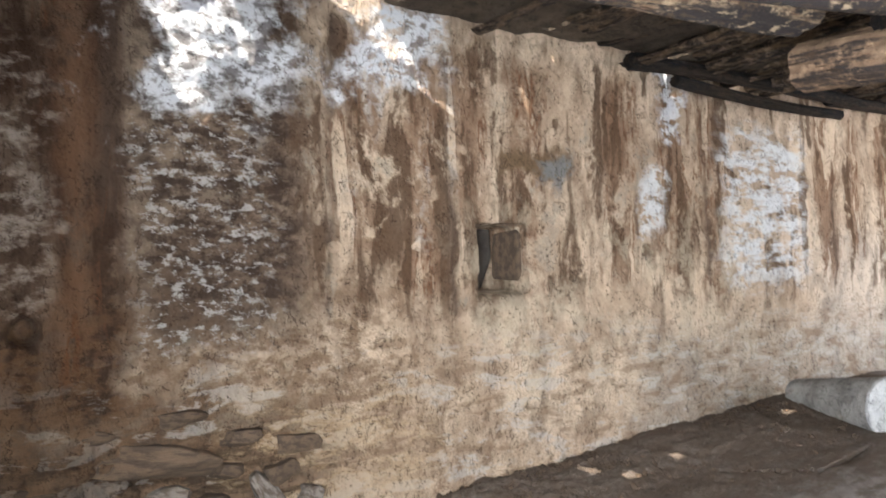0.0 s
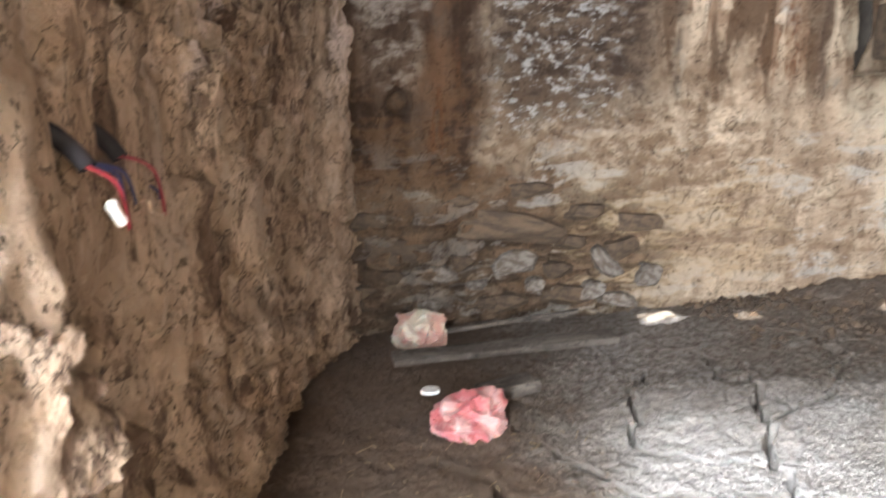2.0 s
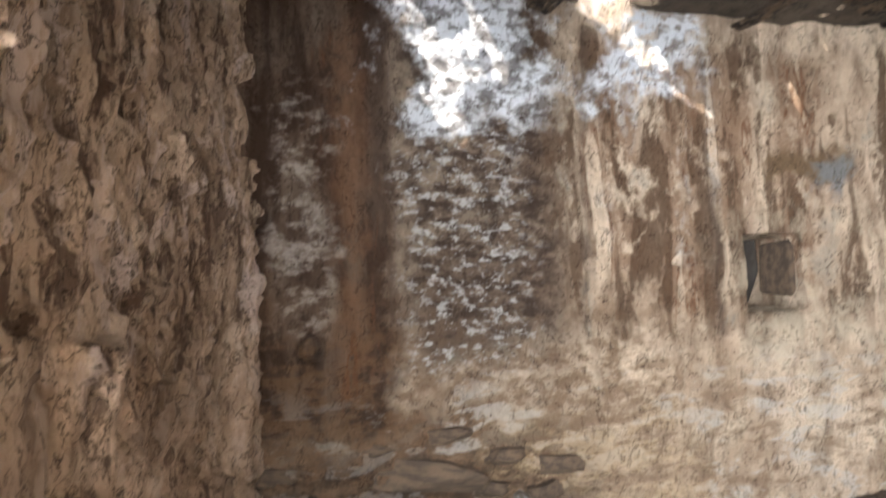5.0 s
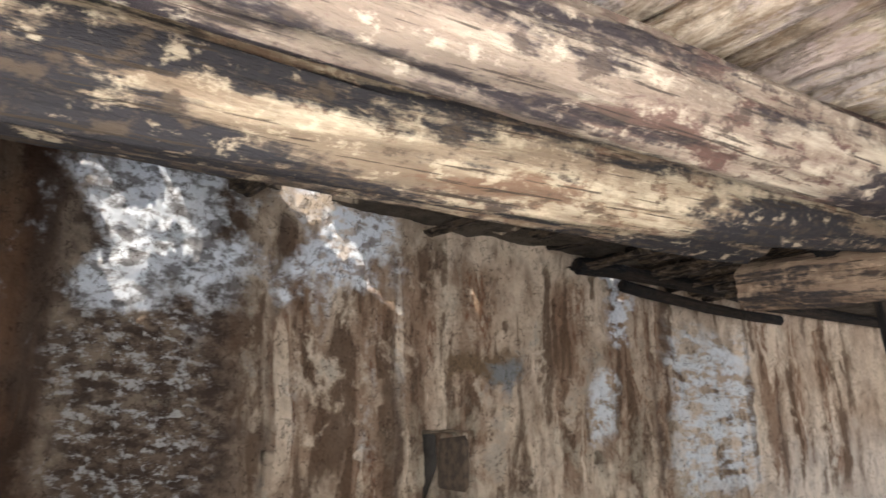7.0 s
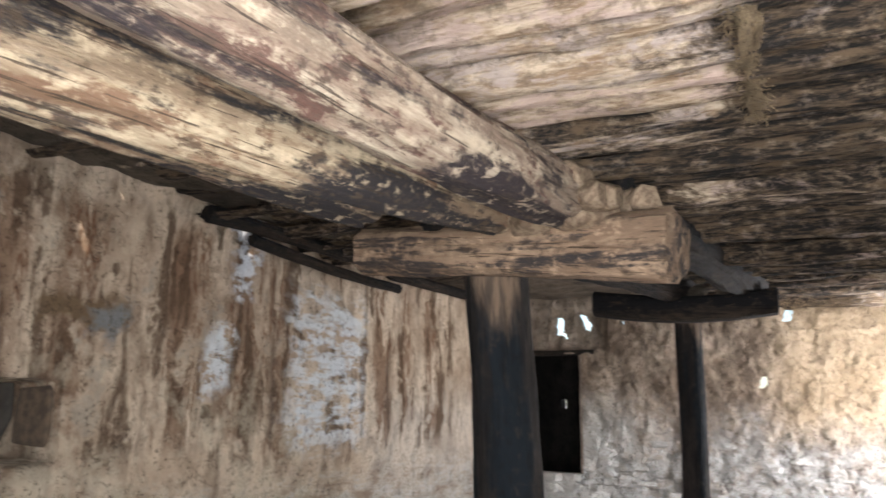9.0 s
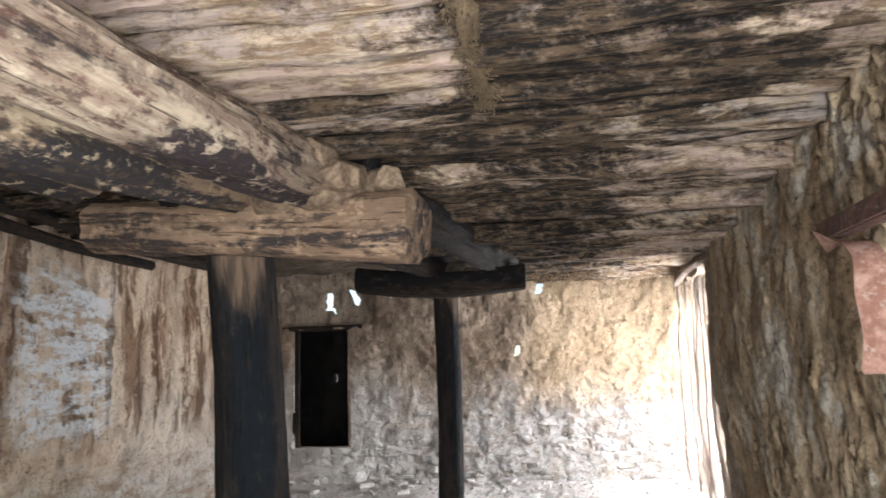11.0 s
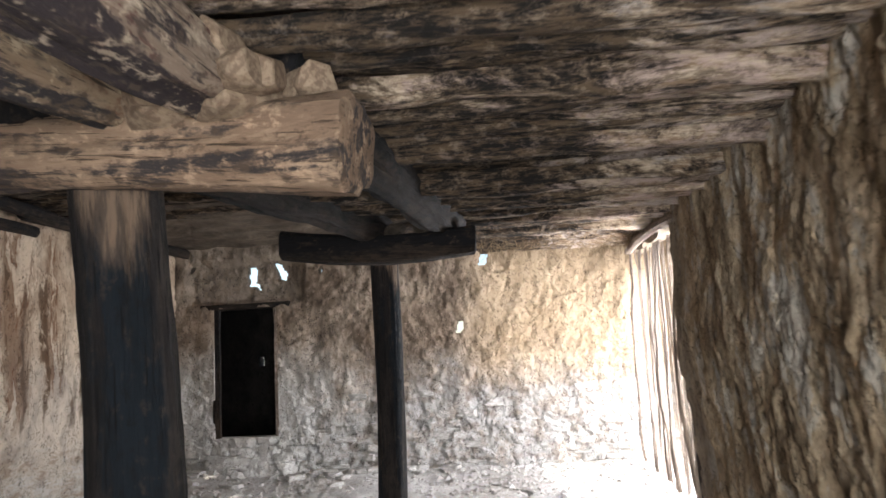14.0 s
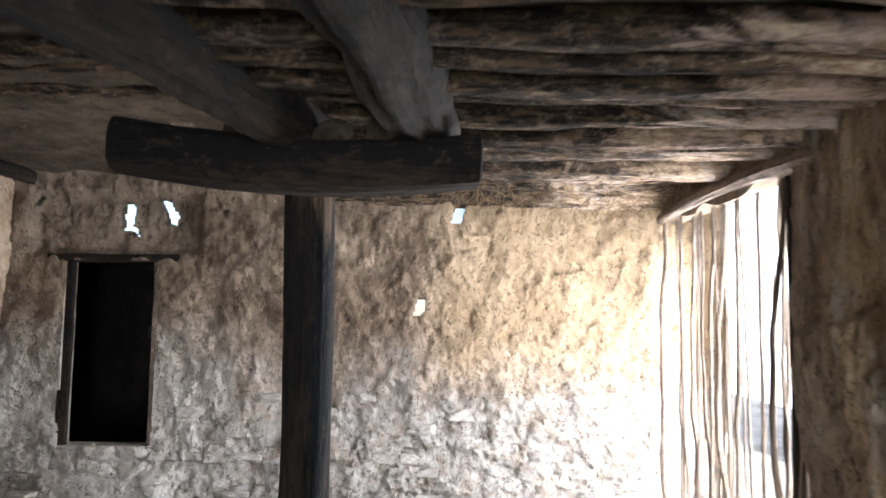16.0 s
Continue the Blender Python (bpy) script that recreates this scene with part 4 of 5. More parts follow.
tagged(new("roof", slab_grid("roof", ru, rv, lambda U, Z: np.stack([U, Z, U * 0 + ROOF_Z + 0.07], -1), lambda U, Z: np.stack([U, Z, U * 0 + ROOF_Z - 0.03 + 0.04 * fbm(U * 4, Z * 4, 91, 3)], -1),
       cut(ru, rv, GAPS[:LEAKS], 0.26) & cut(ru, rv, GAPS[LEAKS:], 0.03), DARK_MUD)), "earth roof with small gaps", "roof", kind="structure")

# glowing white sheet added beyond the far doorway for the over-bright outdoors
glow_sheet = bpy.data.materials.new("glowing_white")
glow_sheet.use_nodes = True
glow_sheet.node_tree.nodes["Principled BSDF"].inputs["Base Color"].default_value = (0.9, 0.9, 0.9, 1)
glow_sheet.node_tree.nodes["Principled BSDF"].inputs["Emission Color"].default_value = (0.95, 0.97, 1.0, 1)
glow_sheet.node_tree.nodes["Principled BSDF"].inputs["Emission Strength"].default_value = 1.6
tagged(new("backdrop", mesh_from("backdrop", [(-10, -8, -0.3), (80, -8, -0.3), (80, -8, 6), (-10, -8, 6)], [(0, 1, 2, 3)], glow_sheet)), "plain glowing white backdrop for the over-bright outdoors", "backdrop", kind="structure")

# ground outside
gm = mesh_from("ground", [(-300, -300, -0.25), (300, -300, -0.25), (300, 300, -0.25), (-300, 300, -0.25)], [(0, 1, 2, 3)], EARTH)
tagged(new("ground", gm), "bare earth ground outside the house", "ground", kind="structure")

# ---- posts, bolsters and beams ----


def timber(name, me, a, b, label, category, spin=0):
    ob = new(name, me)
    ob.matrix_world = along(a, b, spin)
    return tagged(ob, label, category)


timber("wooden_post", tube("wooden_post", 2.3, 0.188, POST_WOOD, 7, sides=40, segs=120, rough=0.13, bend=(0.03, 0.02), taper=0.16, lump=0.12), (3.97, 1.44, -0.04), (3.79, 1.44, 2.26), "thick smoke-blackened wooden post on the earth floor", "post")
timber("wooden_post", tube("wooden_post_thin", 2.3, 0.122, POST_WOOD, 9, rough=0.06, bend=(0.02, 0.02), facets=0.92), (7.45, 1.04, 0.1), (7.28, 1.0, 2.33), "slender smoke-blackened wooden post on the earth floor", "post")
timber("bolster_log", tube("bolster_log", 1.75, 0.118, BOLSTER_WOOD, 11, sides=40, segs=110, rough=0.13, facets=0.93, lump=0.06, taper=-0.42), (3.8, 2.22, 2.43), (3.5, 0.53, 2.265), "short thick hewn brown log on the post", "log")
timber("bolster_log", tube("bolster_log_dark", 1.5, 0.13, SOOTY_WOOD, 13, rough=0.05, bend=(0, -0.06), facets=0.86), (6.93, 1.74, 2.48), (7.05, 0.25, 2.46), "bowed sooty bolster beam on the slender post", "beam")
timber("ceiling_beam", tube("ceiling_beam_a", 4.4, 0.135, BEAM_PALE, 15, sides=44, segs=200, rough=0.12, lump=0.18, bend=(0, -0.09)), (-0.7, 1.44, 2.3), (3.65, 1.36, 2.55), "thick pale weathered beam with dark stains", "beam")
timber("ceiling_beam", tube("ceiling_beam_b", 4.15, 0.126, BEAM_WOOD, 17, sides=44, segs=200, rough=0.14, lump=0.22, bend=(0, -0.06)), (-0.7, 1.01, 2.31), (3.45, 0.98, 2.51), "thick weathered beam with patches of dark red", "beam")
timber("ceiling_beam", tube("ceiling_beam_c", 3.7, 0.12, BEAM_PALE, 19, sides=30, segs=120, rough=0.13, facets=0.92, lump=0.15), (-0.7, 1.75, 2.315), (3.0, 1.75, 2.48), "squared pale beam with black stains", "beam")
timber("ceiling_beam", tube("ceiling_beam_d", 3.8, 0.12, SOOTY_WOOD, 21, sides=36, segs=150, rough=0.2, lump=0.35, wiggle=0.03), (3.6, 1.7, 2.56), (7.3, 1.0, 2.6), "sooty round beam between the bolsters", "beam")
timber("ceiling_beam", tube("ceiling_beam_e", 3.8, 0.13, SOOTY_WOOD, 23, sides=36, segs=150, rough=0.2, lump=0.35, wiggle=0.03), (3.6, 0.82, 2.56), (7.25, 0.45, 2.63), "sooty crooked beam between the bolsters", "beam")

# ---- fence of bare sticks in the far doorway ----
stick_fence = thing("stick_fence", "fence of upright bare crooked sticks across the far doorway", "fence")
rnd = random.Random(12)
STICK_MESHES = [tube("stick", 2.7, 1.0, STICK_WOOD, 200 + k, sides=8, segs=40, rough=0.2, bend=(rnd.uniform(-4, 4), rnd.uniform(-4, 4)), taper=rnd.uniform(0.1, 0.4), wiggle=3.0) for k in range(6)]
x = 7.74
while x < 10.28:
    r = rnd.choice((0.008, 0.011, 0.014, 0.02))
    tilt = rnd.uniform(-0.08, 0.08)
    y = -1.56 + rnd.uniform(-0.05, 0.05)
    part("stick", STICK_MESHES[rnd.randrange(6)], stick_fence, "", along((x, y, -0.05), (x + tilt, y + rnd.uniform(-0.03, 0.03), 2.65), rnd.uniform(0, 360)) @ Matrix.Diagonal((1.0, r, r, 1)))
    x += r + rnd.uniform(0.03, 0.12)
part("corner_pole", tube("corner_pole", 2.75, 0.05, SOOTY_WOOD, 230, rough=0.08), stick_fence, "thick dark pole", along((8.08, -1.6, -0.05), (8.02, -1.58, 2.68)))

# a bent pole under the roof over the far doorway
timber("lintel_pole", tube("lintel_pole", 2.9, 0.045, STICK_WOOD, 240, segs=40, rough=0.16, bend=(0.04, 0.03)), (7.4, -1.42, 2.6), (10.3, -1.5, 2.66), "bent bare pole over the stick fence", "pole")

# ---- small doorway of the store room ----
door_frame = thing("door_frame", "old dark wooden frame of the small doorway", "door frame")


def board(name, lx, ly, lz, material, seed, rough=0.008):
    """A worn board along local x with bevelled, uneven edges."""
    bm = bmesh.new()
    bmesh.ops.create_cube(bm, size=1)
    for v in bm.verts:
        v.co = Vector((v.co.x * lx, v.co.y * ly, v.co.z * lz))
    long_edges = [e for e in bm.edges if abs((e.verts[0].co - e.verts[1].co).x) > 0.5 * lx]
    bmesh.ops.subdivide_edges(bm, edges=long_edges, cuts=12)
    bmesh.ops.bevel(bm, geom=[e for e in bm.edges if e.is_boundary or (len(e.link_faces) == 2 and e.calc_face_angle(0) > 0.8)], offset=min(ly, lz) * 0.15, segments=1, affect="EDGES")
    for v in bm.verts:
        v.co += rough * Vector((0, noise.noise(v.co * 3 + Vector((seed, 0, 0))), noise.noise(v.co * 3 + Vector((0, seed, 0)))))
    me = bpy.data.meshes.new(name)
    bm.to_mesh(me)
    bm.free()
    me.materials.append(material)
    return me


part("jamb", board("jamb", 1.6, 0.1, 0.05, SOOTY_WOOD, 2), door_frame, "", pose(10.44, 3.62, 1.47, 0, 90, 0))
part("jamb", board("jamb_bare", 1.6, 0.08, 0.03, STICK_WOOD, 3), door_frame, "split jamb showing bare orange wood", pose(10.46, 2.85, 1.47, 0, 90, 0))
part("lintel", board("lintel", 1.15, 0.18, 0.07, SOOTY_WOOD, 4), door_frame, "", pose(10.5, 3.24, 2.28, 0, 0, 90))

# ---- rusty channel and strap on the south wall ----


def metal(name, light, dark, rough=0.65):
    s = Shade(name, rough, 0.35)
    col = s.mix(s.span(s.noise(size=18, detail=7, rough=0.7), 0.4, 0.62), dark, light)
    col = s.mix(s.math("MULTIPLY", s.span(s.noise(size=55, detail=4), 0.55, 0.7), 0.6), col, (0.35, 0.3, 0.26))
    s.bump(s.noise(size=60, detail=5), 0.4, 0.004)
    return s.done(col)


RUST_DARK = metal("dark_rusted_iron", (0.16, 0.075, 0.05), (0.06, 0.035, 0.03))
RUST_RED = metal("flaking_red_rust", (0.34, 0.2, 0.15), (0.2, 0.1, 0.07), 0.9)
channel = thing("metal_channel", "dark rusted iron channel leaning out of the daubed wall", "channel", place=along((3.4, -1.1, 2.135), (2.2, -1.01, 2.085)))
part("web", board("web", 1.2, 0.012, 0.065, RUST_DARK, 5, 0.002), channel, "", pose(0.6, -0.03, 0))
part("flange", board("flange", 1.2, 0.05, 0.009, RUST_DARK, 6, 0.002), channel, "", pose(0.6, 0.004, -0.032))
part("flange", board("flange_top", 1.2, 0.05, 0.009, RUST_DARK, 7, 0.002), channel, "", pose(0.6, 0.0, 0.032))
part("clip", board("clip", 0.015, 0.05, 0.06, RUST_RED, 8, 0.001), channel, "", pose(0.75, 0.0, 0.0))
part("clip", board("clip_pale", 0.03, 0.05, 0.05, STONE_GREY, 8, 0.001), channel, "pale crumb stuck in the channel", pose(0.25, 0.0, -0.01))


def strap_mesh():
    """A flat strap that bends from the channel's end down along the wall."""
    verts, faces = [], []
    n = 26
    for k in range(n):
        w = k / (n - 1)
        a = min(1.0, w / 0.35)
        bend = math.sin(a * math.pi / 2)
        px = 3.36 - 0.34 * a + 0.02 * math.sin(9 * w)
        pz = 2.1 - 0.07 * (1 - math.cos(a * math.pi / 2)) - max(0.0, w - 0.3) * 0.6
        py = -1.06 - 0.03 * bend + 0.008 * math.sin(14 * w)
        wide = 0.045 + 0.006 * math.sin(5 * w)
        across = Vector((wide * 0.45, wide * 0.8, 0.0)).lerp(Vector((0.01, 0.02, wide)), 1 - bend)
        for side in (-1, 1):
            for deep in (0.0, 0.006):
                q = Vector((px, py + deep, pz)) + side * across
                verts.append(tuple(q))
        if k:
            a0, b0 = 4 * (k - 1), 4 * k
            faces += [(a0 + 1, a0 + 3, b0 + 3, b0 + 1), (a0, b0, b0 + 2, a0 + 2), (a0, a0 + 1, b0 + 1, b0), (a0 + 2, b0 + 2, b0 + 3, a0 + 3)]
    faces += [(0, 2, 3, 1), (4 * n - 4, 4 * n - 3, 4 * n - 1, 4 * n - 2)]
    return mesh_from("metal_strap", verts, faces, RUST_RED)


tagged(new("metal_strap", strap_mesh()), "flat strap of flaking red rust hanging against the wall", "strap")

# ---- loose wires in the west wall ----


def plastic(name, colour, rough=0.4):
    s = Shade(name, rough)
    col = s.mix(s.span(s.noise(size=30, detail=4), 0.4, 0.7), colour, tuple(c * 0.7 for c in colour))
    return s.done(col)


RED_PVC, BLUE_PVC, WHITE_PVC, GREY_PVC = plastic("red_pvc", (0.3, 0.03, 0.04), 0.6), plastic("blue_pvc", (0.03, 0.035, 0.1), 0.6), plastic("white_pvc", (0.75, 0.73, 0.7)), plastic("grey_pvc", (0.022, 0.02, 0.022), 0.75)
COPPER = plastic("bare_copper", (0.5, 0.33, 0.2))


def cord(name, pts, radius, material):
    cu = bpy.data.curves.new(name, "CURVE")
    cu.dimensions, cu.bevel_depth, cu.bevel_resolution, cu.resolution_u = "3D", radius, 2, 8
    sp = cu.splines.new("NURBS")
    sp.points.add(len(pts) - 1)
    for p, q in zip(sp.points, pts):
        p.co = (*q, 1)
    sp.use_endpoint_u, sp.order_u = True, 3
    ob = bpy.data.objects.new(name, cu)
    me = bpy.data.meshes.new_from_object(ob)
    bpy.data.objects.remove(ob)
    bpy.data.curves.remove(cu)
    me.name = name
    me.materials.clear()
    me.materials.append(material)
    me.polygons.foreach_set("use_smooth", [True] * len(me.polygons))
    return me


wires = thing("electric_wires", "cut red and blue electric wires sticking out of the daubed wall", "wires")
XW = -0.415
part("conduit", cord("conduit", [(XW - 0.12, 1.215, 1.25), (XW - 0.04, 1.21, 1.225), (XW - 0.005, 1.2, 1.165)], 0.016, GREY_PVC), wires, "dark grey conduit")
part("conduit", cord("conduit", [(XW - 0.12, 1.395, 1.25), (XW - 0.04, 1.392, 1.225), (XW - 0.005, 1.385, 1.165)], 0.016, GREY_PVC), wires, "dark grey conduit")
part("red_wire", cord("red_wire", [(XW - 0.01, 1.195, 1.17), (XW + 0.015, 1.235, 1.152), (XW + 0.02, 1.29, 1.11), (XW + 0.01, 1.332, 1.047)], 0.0038, RED_PVC), wires)
part("red_wire", cord("red_wire", [(XW - 0.01, 1.385, 1.17), (XW + 0.02, 1.47, 1.155), (XW + 0.02, 1.57, 1.1), (XW, 1.663, 1.02)], 0.0038, RED_PVC), wires)
part("blue_wire", cord("blue_wire", [(XW - 0.01, 1.205, 1.172), (XW + 0.02, 1.29, 1.16), (XW + 0.015, 1.36, 1.12), (XW, 1.436, 1.078)], 0.0035, BLUE_PVC), wires)
part("blue_wire", cord("blue_wire", [(XW - 0.01, 1.205, 1.17), (XW + 0.02, 1.27, 1.155), (XW + 0.01, 1.32, 1.12), (XW + 0.005, 1.345, 1.095)], 0.0032, BLUE_PVC), wires)
part("blue_wire", cord("blue_wire", [(XW, 1.56, 1.095), (XW + 0.012, 1.6, 1.08), (XW, 1.63, 1.06)], 0.0032, BLUE_PVC), wires)
part("connector", cord("connector", [(XW + 0.012, 1.232, 1.104), (XW + 0.018, 1.262, 1.07)], 0.0105, WHITE_PVC), wires, "white plastic end cap")
part("copper_end", cord("copper_end", [(XW + 0.005, 1.43, 1.08), (XW + 0.016, 1.47, 1.085), (XW + 0.016, 1.47, 1.06), (XW + 0.012, 1.52, 1.045), (XW + 0.01, 1.608, 1.029)], 0.0032, COPPER), wires, "bare bent wire end")

# ---- things on the floor by the corner ----


def sheet_plastic(name, a, b):
    s = Shade(name, 0.35)
    col = s.mix(s.span(s.noise(size=9, detail=5), 0.42, 0.55), a, b)
    s.out.inputs["Subsurface Weight"].default_value = 0.15
    s.bump(s.noise(size=40, detail=6), 0.5, 0.01)
    col = s.mix(0.4, col, (0.1, 0.035, 0.03))
    return s.done(col)


PINK_BAG, CREAM_BAG = sheet_plastic("pink_film", (0.5, 0.14, 0.15), (0.6, 0.36, 0.34)), sheet_plastic("cream_film", (0.66, 0.6, 0.48), (0.58, 0.34, 0.28))


def bag_mesh(name, sx, sy, sz, material, seed):
    """A crumpled plastic bag with sharp folds and two limp handles."""
    bm = bmesh.new()
    bmesh.ops.create_icosphere(bm, subdivisions=5, radius=1)
    off = Vector((seed, seed * 2.3, 1.7))
    for v in bm.verts:
        p = v.co.copy()
        r = 0.8 + 0.3 * noise.noise(p * 1.1 + off)
        r += 0.55 * (0.5 - abs(noise.noise(p * 1.5 + off * 2))) + 0.2 * (0.5 - abs(noise.noise(p * 3.8 + off))) + 0.07 * (0.5 - abs(noise.noise(p * 10 + off)))
        v.co = Vector((p.x * r * sx, p.y * r * sy, max(-0.6, p.z * r) * sz))
    for way in (-1, 1):
        tip = Vector((way * sx * 0.75, 0.1 * sy, 0.75 * sz))
        for v in bm.verts:
            d = (v.co - tip).length / sx
            if d < 0.4:
                v.co += Vector((way * 0.5 * sx, 0, 0.45 * sz)) * (0.4 - d) * 1.6
    bmesh.ops.translate(bm, verts=bm.verts, vec=(0, 0, 0.6 * sz))
    me = bpy.data.meshes.new(name)
    bm.to_mesh(me)
    bm.free()
    me.materials.append(material)
    me.polygons.foreach_set("use_smooth", [True] * len(me.polygons))
    me.set_sharp_from_angle(angle=radians(40))
    return me


def resting(name, me, x, y, z=None, rz=0.0, label="", category="", group=""):
    ob = new(name, me)
    h = float(floor_z(np.array(x), np.array(y))) if z is None else z
    ob.matrix_world = pose(x, y, h, 0, 0, rz)
    return tagged(ob, label, category, group)


resting("plastic_bag", bag_mesh("plastic_bag", 0.14, 0.12, 0.085, PINK_BAG, 1.0), 0.4, 2.6, -0.005, 20, "crumpled pink plastic bag on the earth floor", "bag")
resting("plastic_bag", bag_mesh("plastic_bag_cream", 0.125, 0.1, 0.105, CREAM_BAG, 4.0), 0.34, 3.6, 0.0, -15, "crumpled cream and pink plastic bag by the wall", "bag")
loose_board = new("loose_board", board("loose_board", 1.1, 0.115, 0.035, PLANK_GREY, 9, 0.012))
loose_board.matrix_world = pose(0.72, 3.33, 0.05, 6, 0, 3)
tagged(loose_board, "grey weathered plank lying along the wall", "plank")
timber("iron_rod", tube("iron_rod", 0.72, 0.014, PLANK_GREY, 61, sides=10, segs=14, rough=0.05), (0.46, 3.58, 0.07), (1.16, 3.64, 0.1), "thin grey rod behind the plank", "rod")
resting("wood_block", board("wood_block", 0.26, 0.13, 0.05, PLANK_GREY, 14, 0.015), 0.62, 2.9, 0.025, 15, "flat weathered piece of wood on the floor", "wood")
bm = bmesh.new()
bmesh.ops.create_cone(bm, cap_ends=True, segments=28, radius1=0.042, radius2=0.038, depth=0.012)
me = bpy.data.meshes.new("jar_lid")
bm.to_mesh(me)
bm.free()
me.materials.append(WHITE_PVC)
resting("jar_lid", me, 0.3, 2.98, 0.012, 0, "small white plastic lid on the floor", "lid")

# the conical grain bin lying against the north wall
CLAY = mud("grey_clay", (0.38, 0.36, 0.335), (0.28, 0.265, 0.245), (0.24, 0.22, 0.2), 0.3)
CLAY_LID = mud("white_clay", (0.66, 0.66, 0.65), (0.55, 0.55, 0.55), (0.4, 0.4, 0.4), 0.2)
bin_place = along((6.18, 3.82, 0.24), (5.92, 2.95, 0.28))
grain_bin = thing("grain_bin", "pale conical clay bin lying against the wall", "bin", place=bin_place)
part("body", tube("body", 0.95, 0.13, CLAY, 71, sides=36, segs=26, rough=0.012, taper=-0.78), grain_bin)
part("lid", tube("lid", 0.03, 0.238, CLAY_LID, 72, sides=36, segs=4, rough=0.01), grain_bin, "whitewashed round end", pose(0.95, 0, 0))

# ---- stones built into the walls, and rubble ----
BROWN_SET = [stone_mesh("stone", 0.5, 0.5, 0.5, STONE_BROWN, k, 10) for k in range(5)]
GREY_SET = [stone_mesh("stone", 0.5, 0.5, 0.5, STONE_GREY, k + 5) for k in range(5)]
DUST_SET = [stone_mesh("stone", 0.5, 0.5, 0.5, STONE_DUSTY, k + 10, 11) for k in range(3)]
rnd = random.Random(33)
for x, z, w, h, kind, tilt in ((0.86, 0.53, 0.8, 0.2, 0, 8), (0.91, 0.34, 0.32, 0.15, 2, 4), (0.68, 0.22, 0.15, 0.08, 2, 0), (1.42, 0.29, 0.13, 0.27, 2, -32), (1.68, 0.2, 0.2, 0.15, 2, 10), (0.3, 0.42, 0.5, 0.2, 0, 5),
                               (0.42, 0.12, 0.16, 0.13, 2, 5), (0.85, 0.11, 0.3, 0.12, 0, 0), (1.2, 0.12, 0.34, 0.14, 0, 4), (1.15, 0.27, 0.2, 0.11, 0, -6), (1.22, 0.42, 0.2, 0.1, 0, 3), (0.05, 0.2, 0.3, 0.18, 0, 0),
                               (1.5, 0.07, 0.25, 0.1, 2, 5), (0.62, 0.35, 0.16, 0.1, 0, 0), (0.1, 0.6, 0.3, 0.14, 0, 0), (0.48, 0.3, 0.22, 0.12, 2, -5), (0.2, 0.3, 0.2, 0.1, 0, 6), (1.02, 0.2, 0.14, 0.09, 2, 12), (0.72, 0.12, 0.2, 0.09, 0, -6),
                               (1.35, 0.14, 0.2, 0.12, 2, 8), (1.52, 0.36, 0.22, 0.13, 0, -14), (1.62, 0.5, 0.3, 0.12, 0, 6), (1.3, 0.58, 0.26, 0.11, 0, -4), (0.55, 0.68, 0.4, 0.12, 0, 3), (1.0, 0.72, 0.3, 0.1, 0, -3)):
    me = (BROWN_SET, GREY_SET, DUST_SET)[kind][rnd.randrange(3)]
    part("stone", me, north_wall, "", pose(x, float(north_y(x)) + 0.035, z, 0, tilt, rnd.uniform(-6, 6)) @ Matrix.Diagonal((w, 0.16, h, 1)))
east_wall = bpy.data.objects["wall_east"]
z = 0.24
while z < 1.15:
    y = -1.95 + rnd.uniform(0, 0.2)
    h = rnd.uniform(0.07, 0.13)
    while y < 2.75:
        w = rnd.uniform(0.14, 0.38)
        if rnd.random() < 0.36 - 0.2 * (z - 0.2):
            part("stone", GREY_SET[rnd.randrange(5)], east_wall, "", pose(X_E + 0.035, y + w / 2, z + h / 2, rnd.uniform(-4, 4), 0, rnd.uniform(-4, 4)) @ Matrix.Diagonal((0.13, w * 0.95, h * 0.95, 1)))
        y += w
    z += h + 0.015
for k in range(34):
    y = rnd.uniform(0.6, 3.9)
    s = rnd.uniform(0.09, 0.28)
    x = X_E - 0.1 - abs(rnd.gauss(0, 0.22))
    resting("rubble_stone", GREY_SET[rnd.randrange(5)], x, y, float(floor_z(np.array(x), np.array(y))) + 0.02, rnd.uniform(0, 180), "flat grey stone fallen at the foot of the wall", "stone", "rubble at the foot of the wall").scale = (s, s * rnd.uniform(0.5, 0.9), s * rnd.uniform(0.25, 0.45))
# mud lumps that pack the beams' ends on the bolsters
DRY_MUD = stone("dry_brown_mud", (0.28, 0.2, 0.13), (0.15, 0.1, 0.065))
MUD_SET = [stone_mesh("mud_lump", 0.5, 0.5, 0.5, DRY_MUD, k + 40, 9) for k in range(3)]
DARK_LUMP = stone_mesh("mud_lump_dark", 0.5, 0.5, 0.5, DARK_MUD, 3, 9)
for x, y, z, size in ((3.44, 1.0, 2.5, 0.26), (3.42, 0.8, 2.5, 0.22), (3.55, 1.3, 2.53, 0.28), (3.34, 1.14, 2.54, 0.22), (3.5, 0.64, 2.49, 0.16), (3.36, 0.92, 2.58, 0.22), (3.3, 0.82, 2.47, 0.16), (3.46, 0.9, 2.46, 0.3), (3.5, 1.15, 2.46, 0.3), (3.3, 1.05, 2.45, 0.18), (3.6, 0.72, 2.5, 0.2), (6.98, 0.62, 2.58, 0.2), (7.0, 0.86, 2.57, 0.16), (6.95, 1.2, 2.58, 0.2)):
    lump_ob = resting("mud_lump", MUD_SET[rnd.randrange(3)] if x < 5 else DARK_LUMP, x, y, z, rnd.uniform(0, 180), "lump of dry mud packed between the timbers", "mud", "mud packing")
    lump_ob.scale = (size, size * 0.9, size * 0.75)
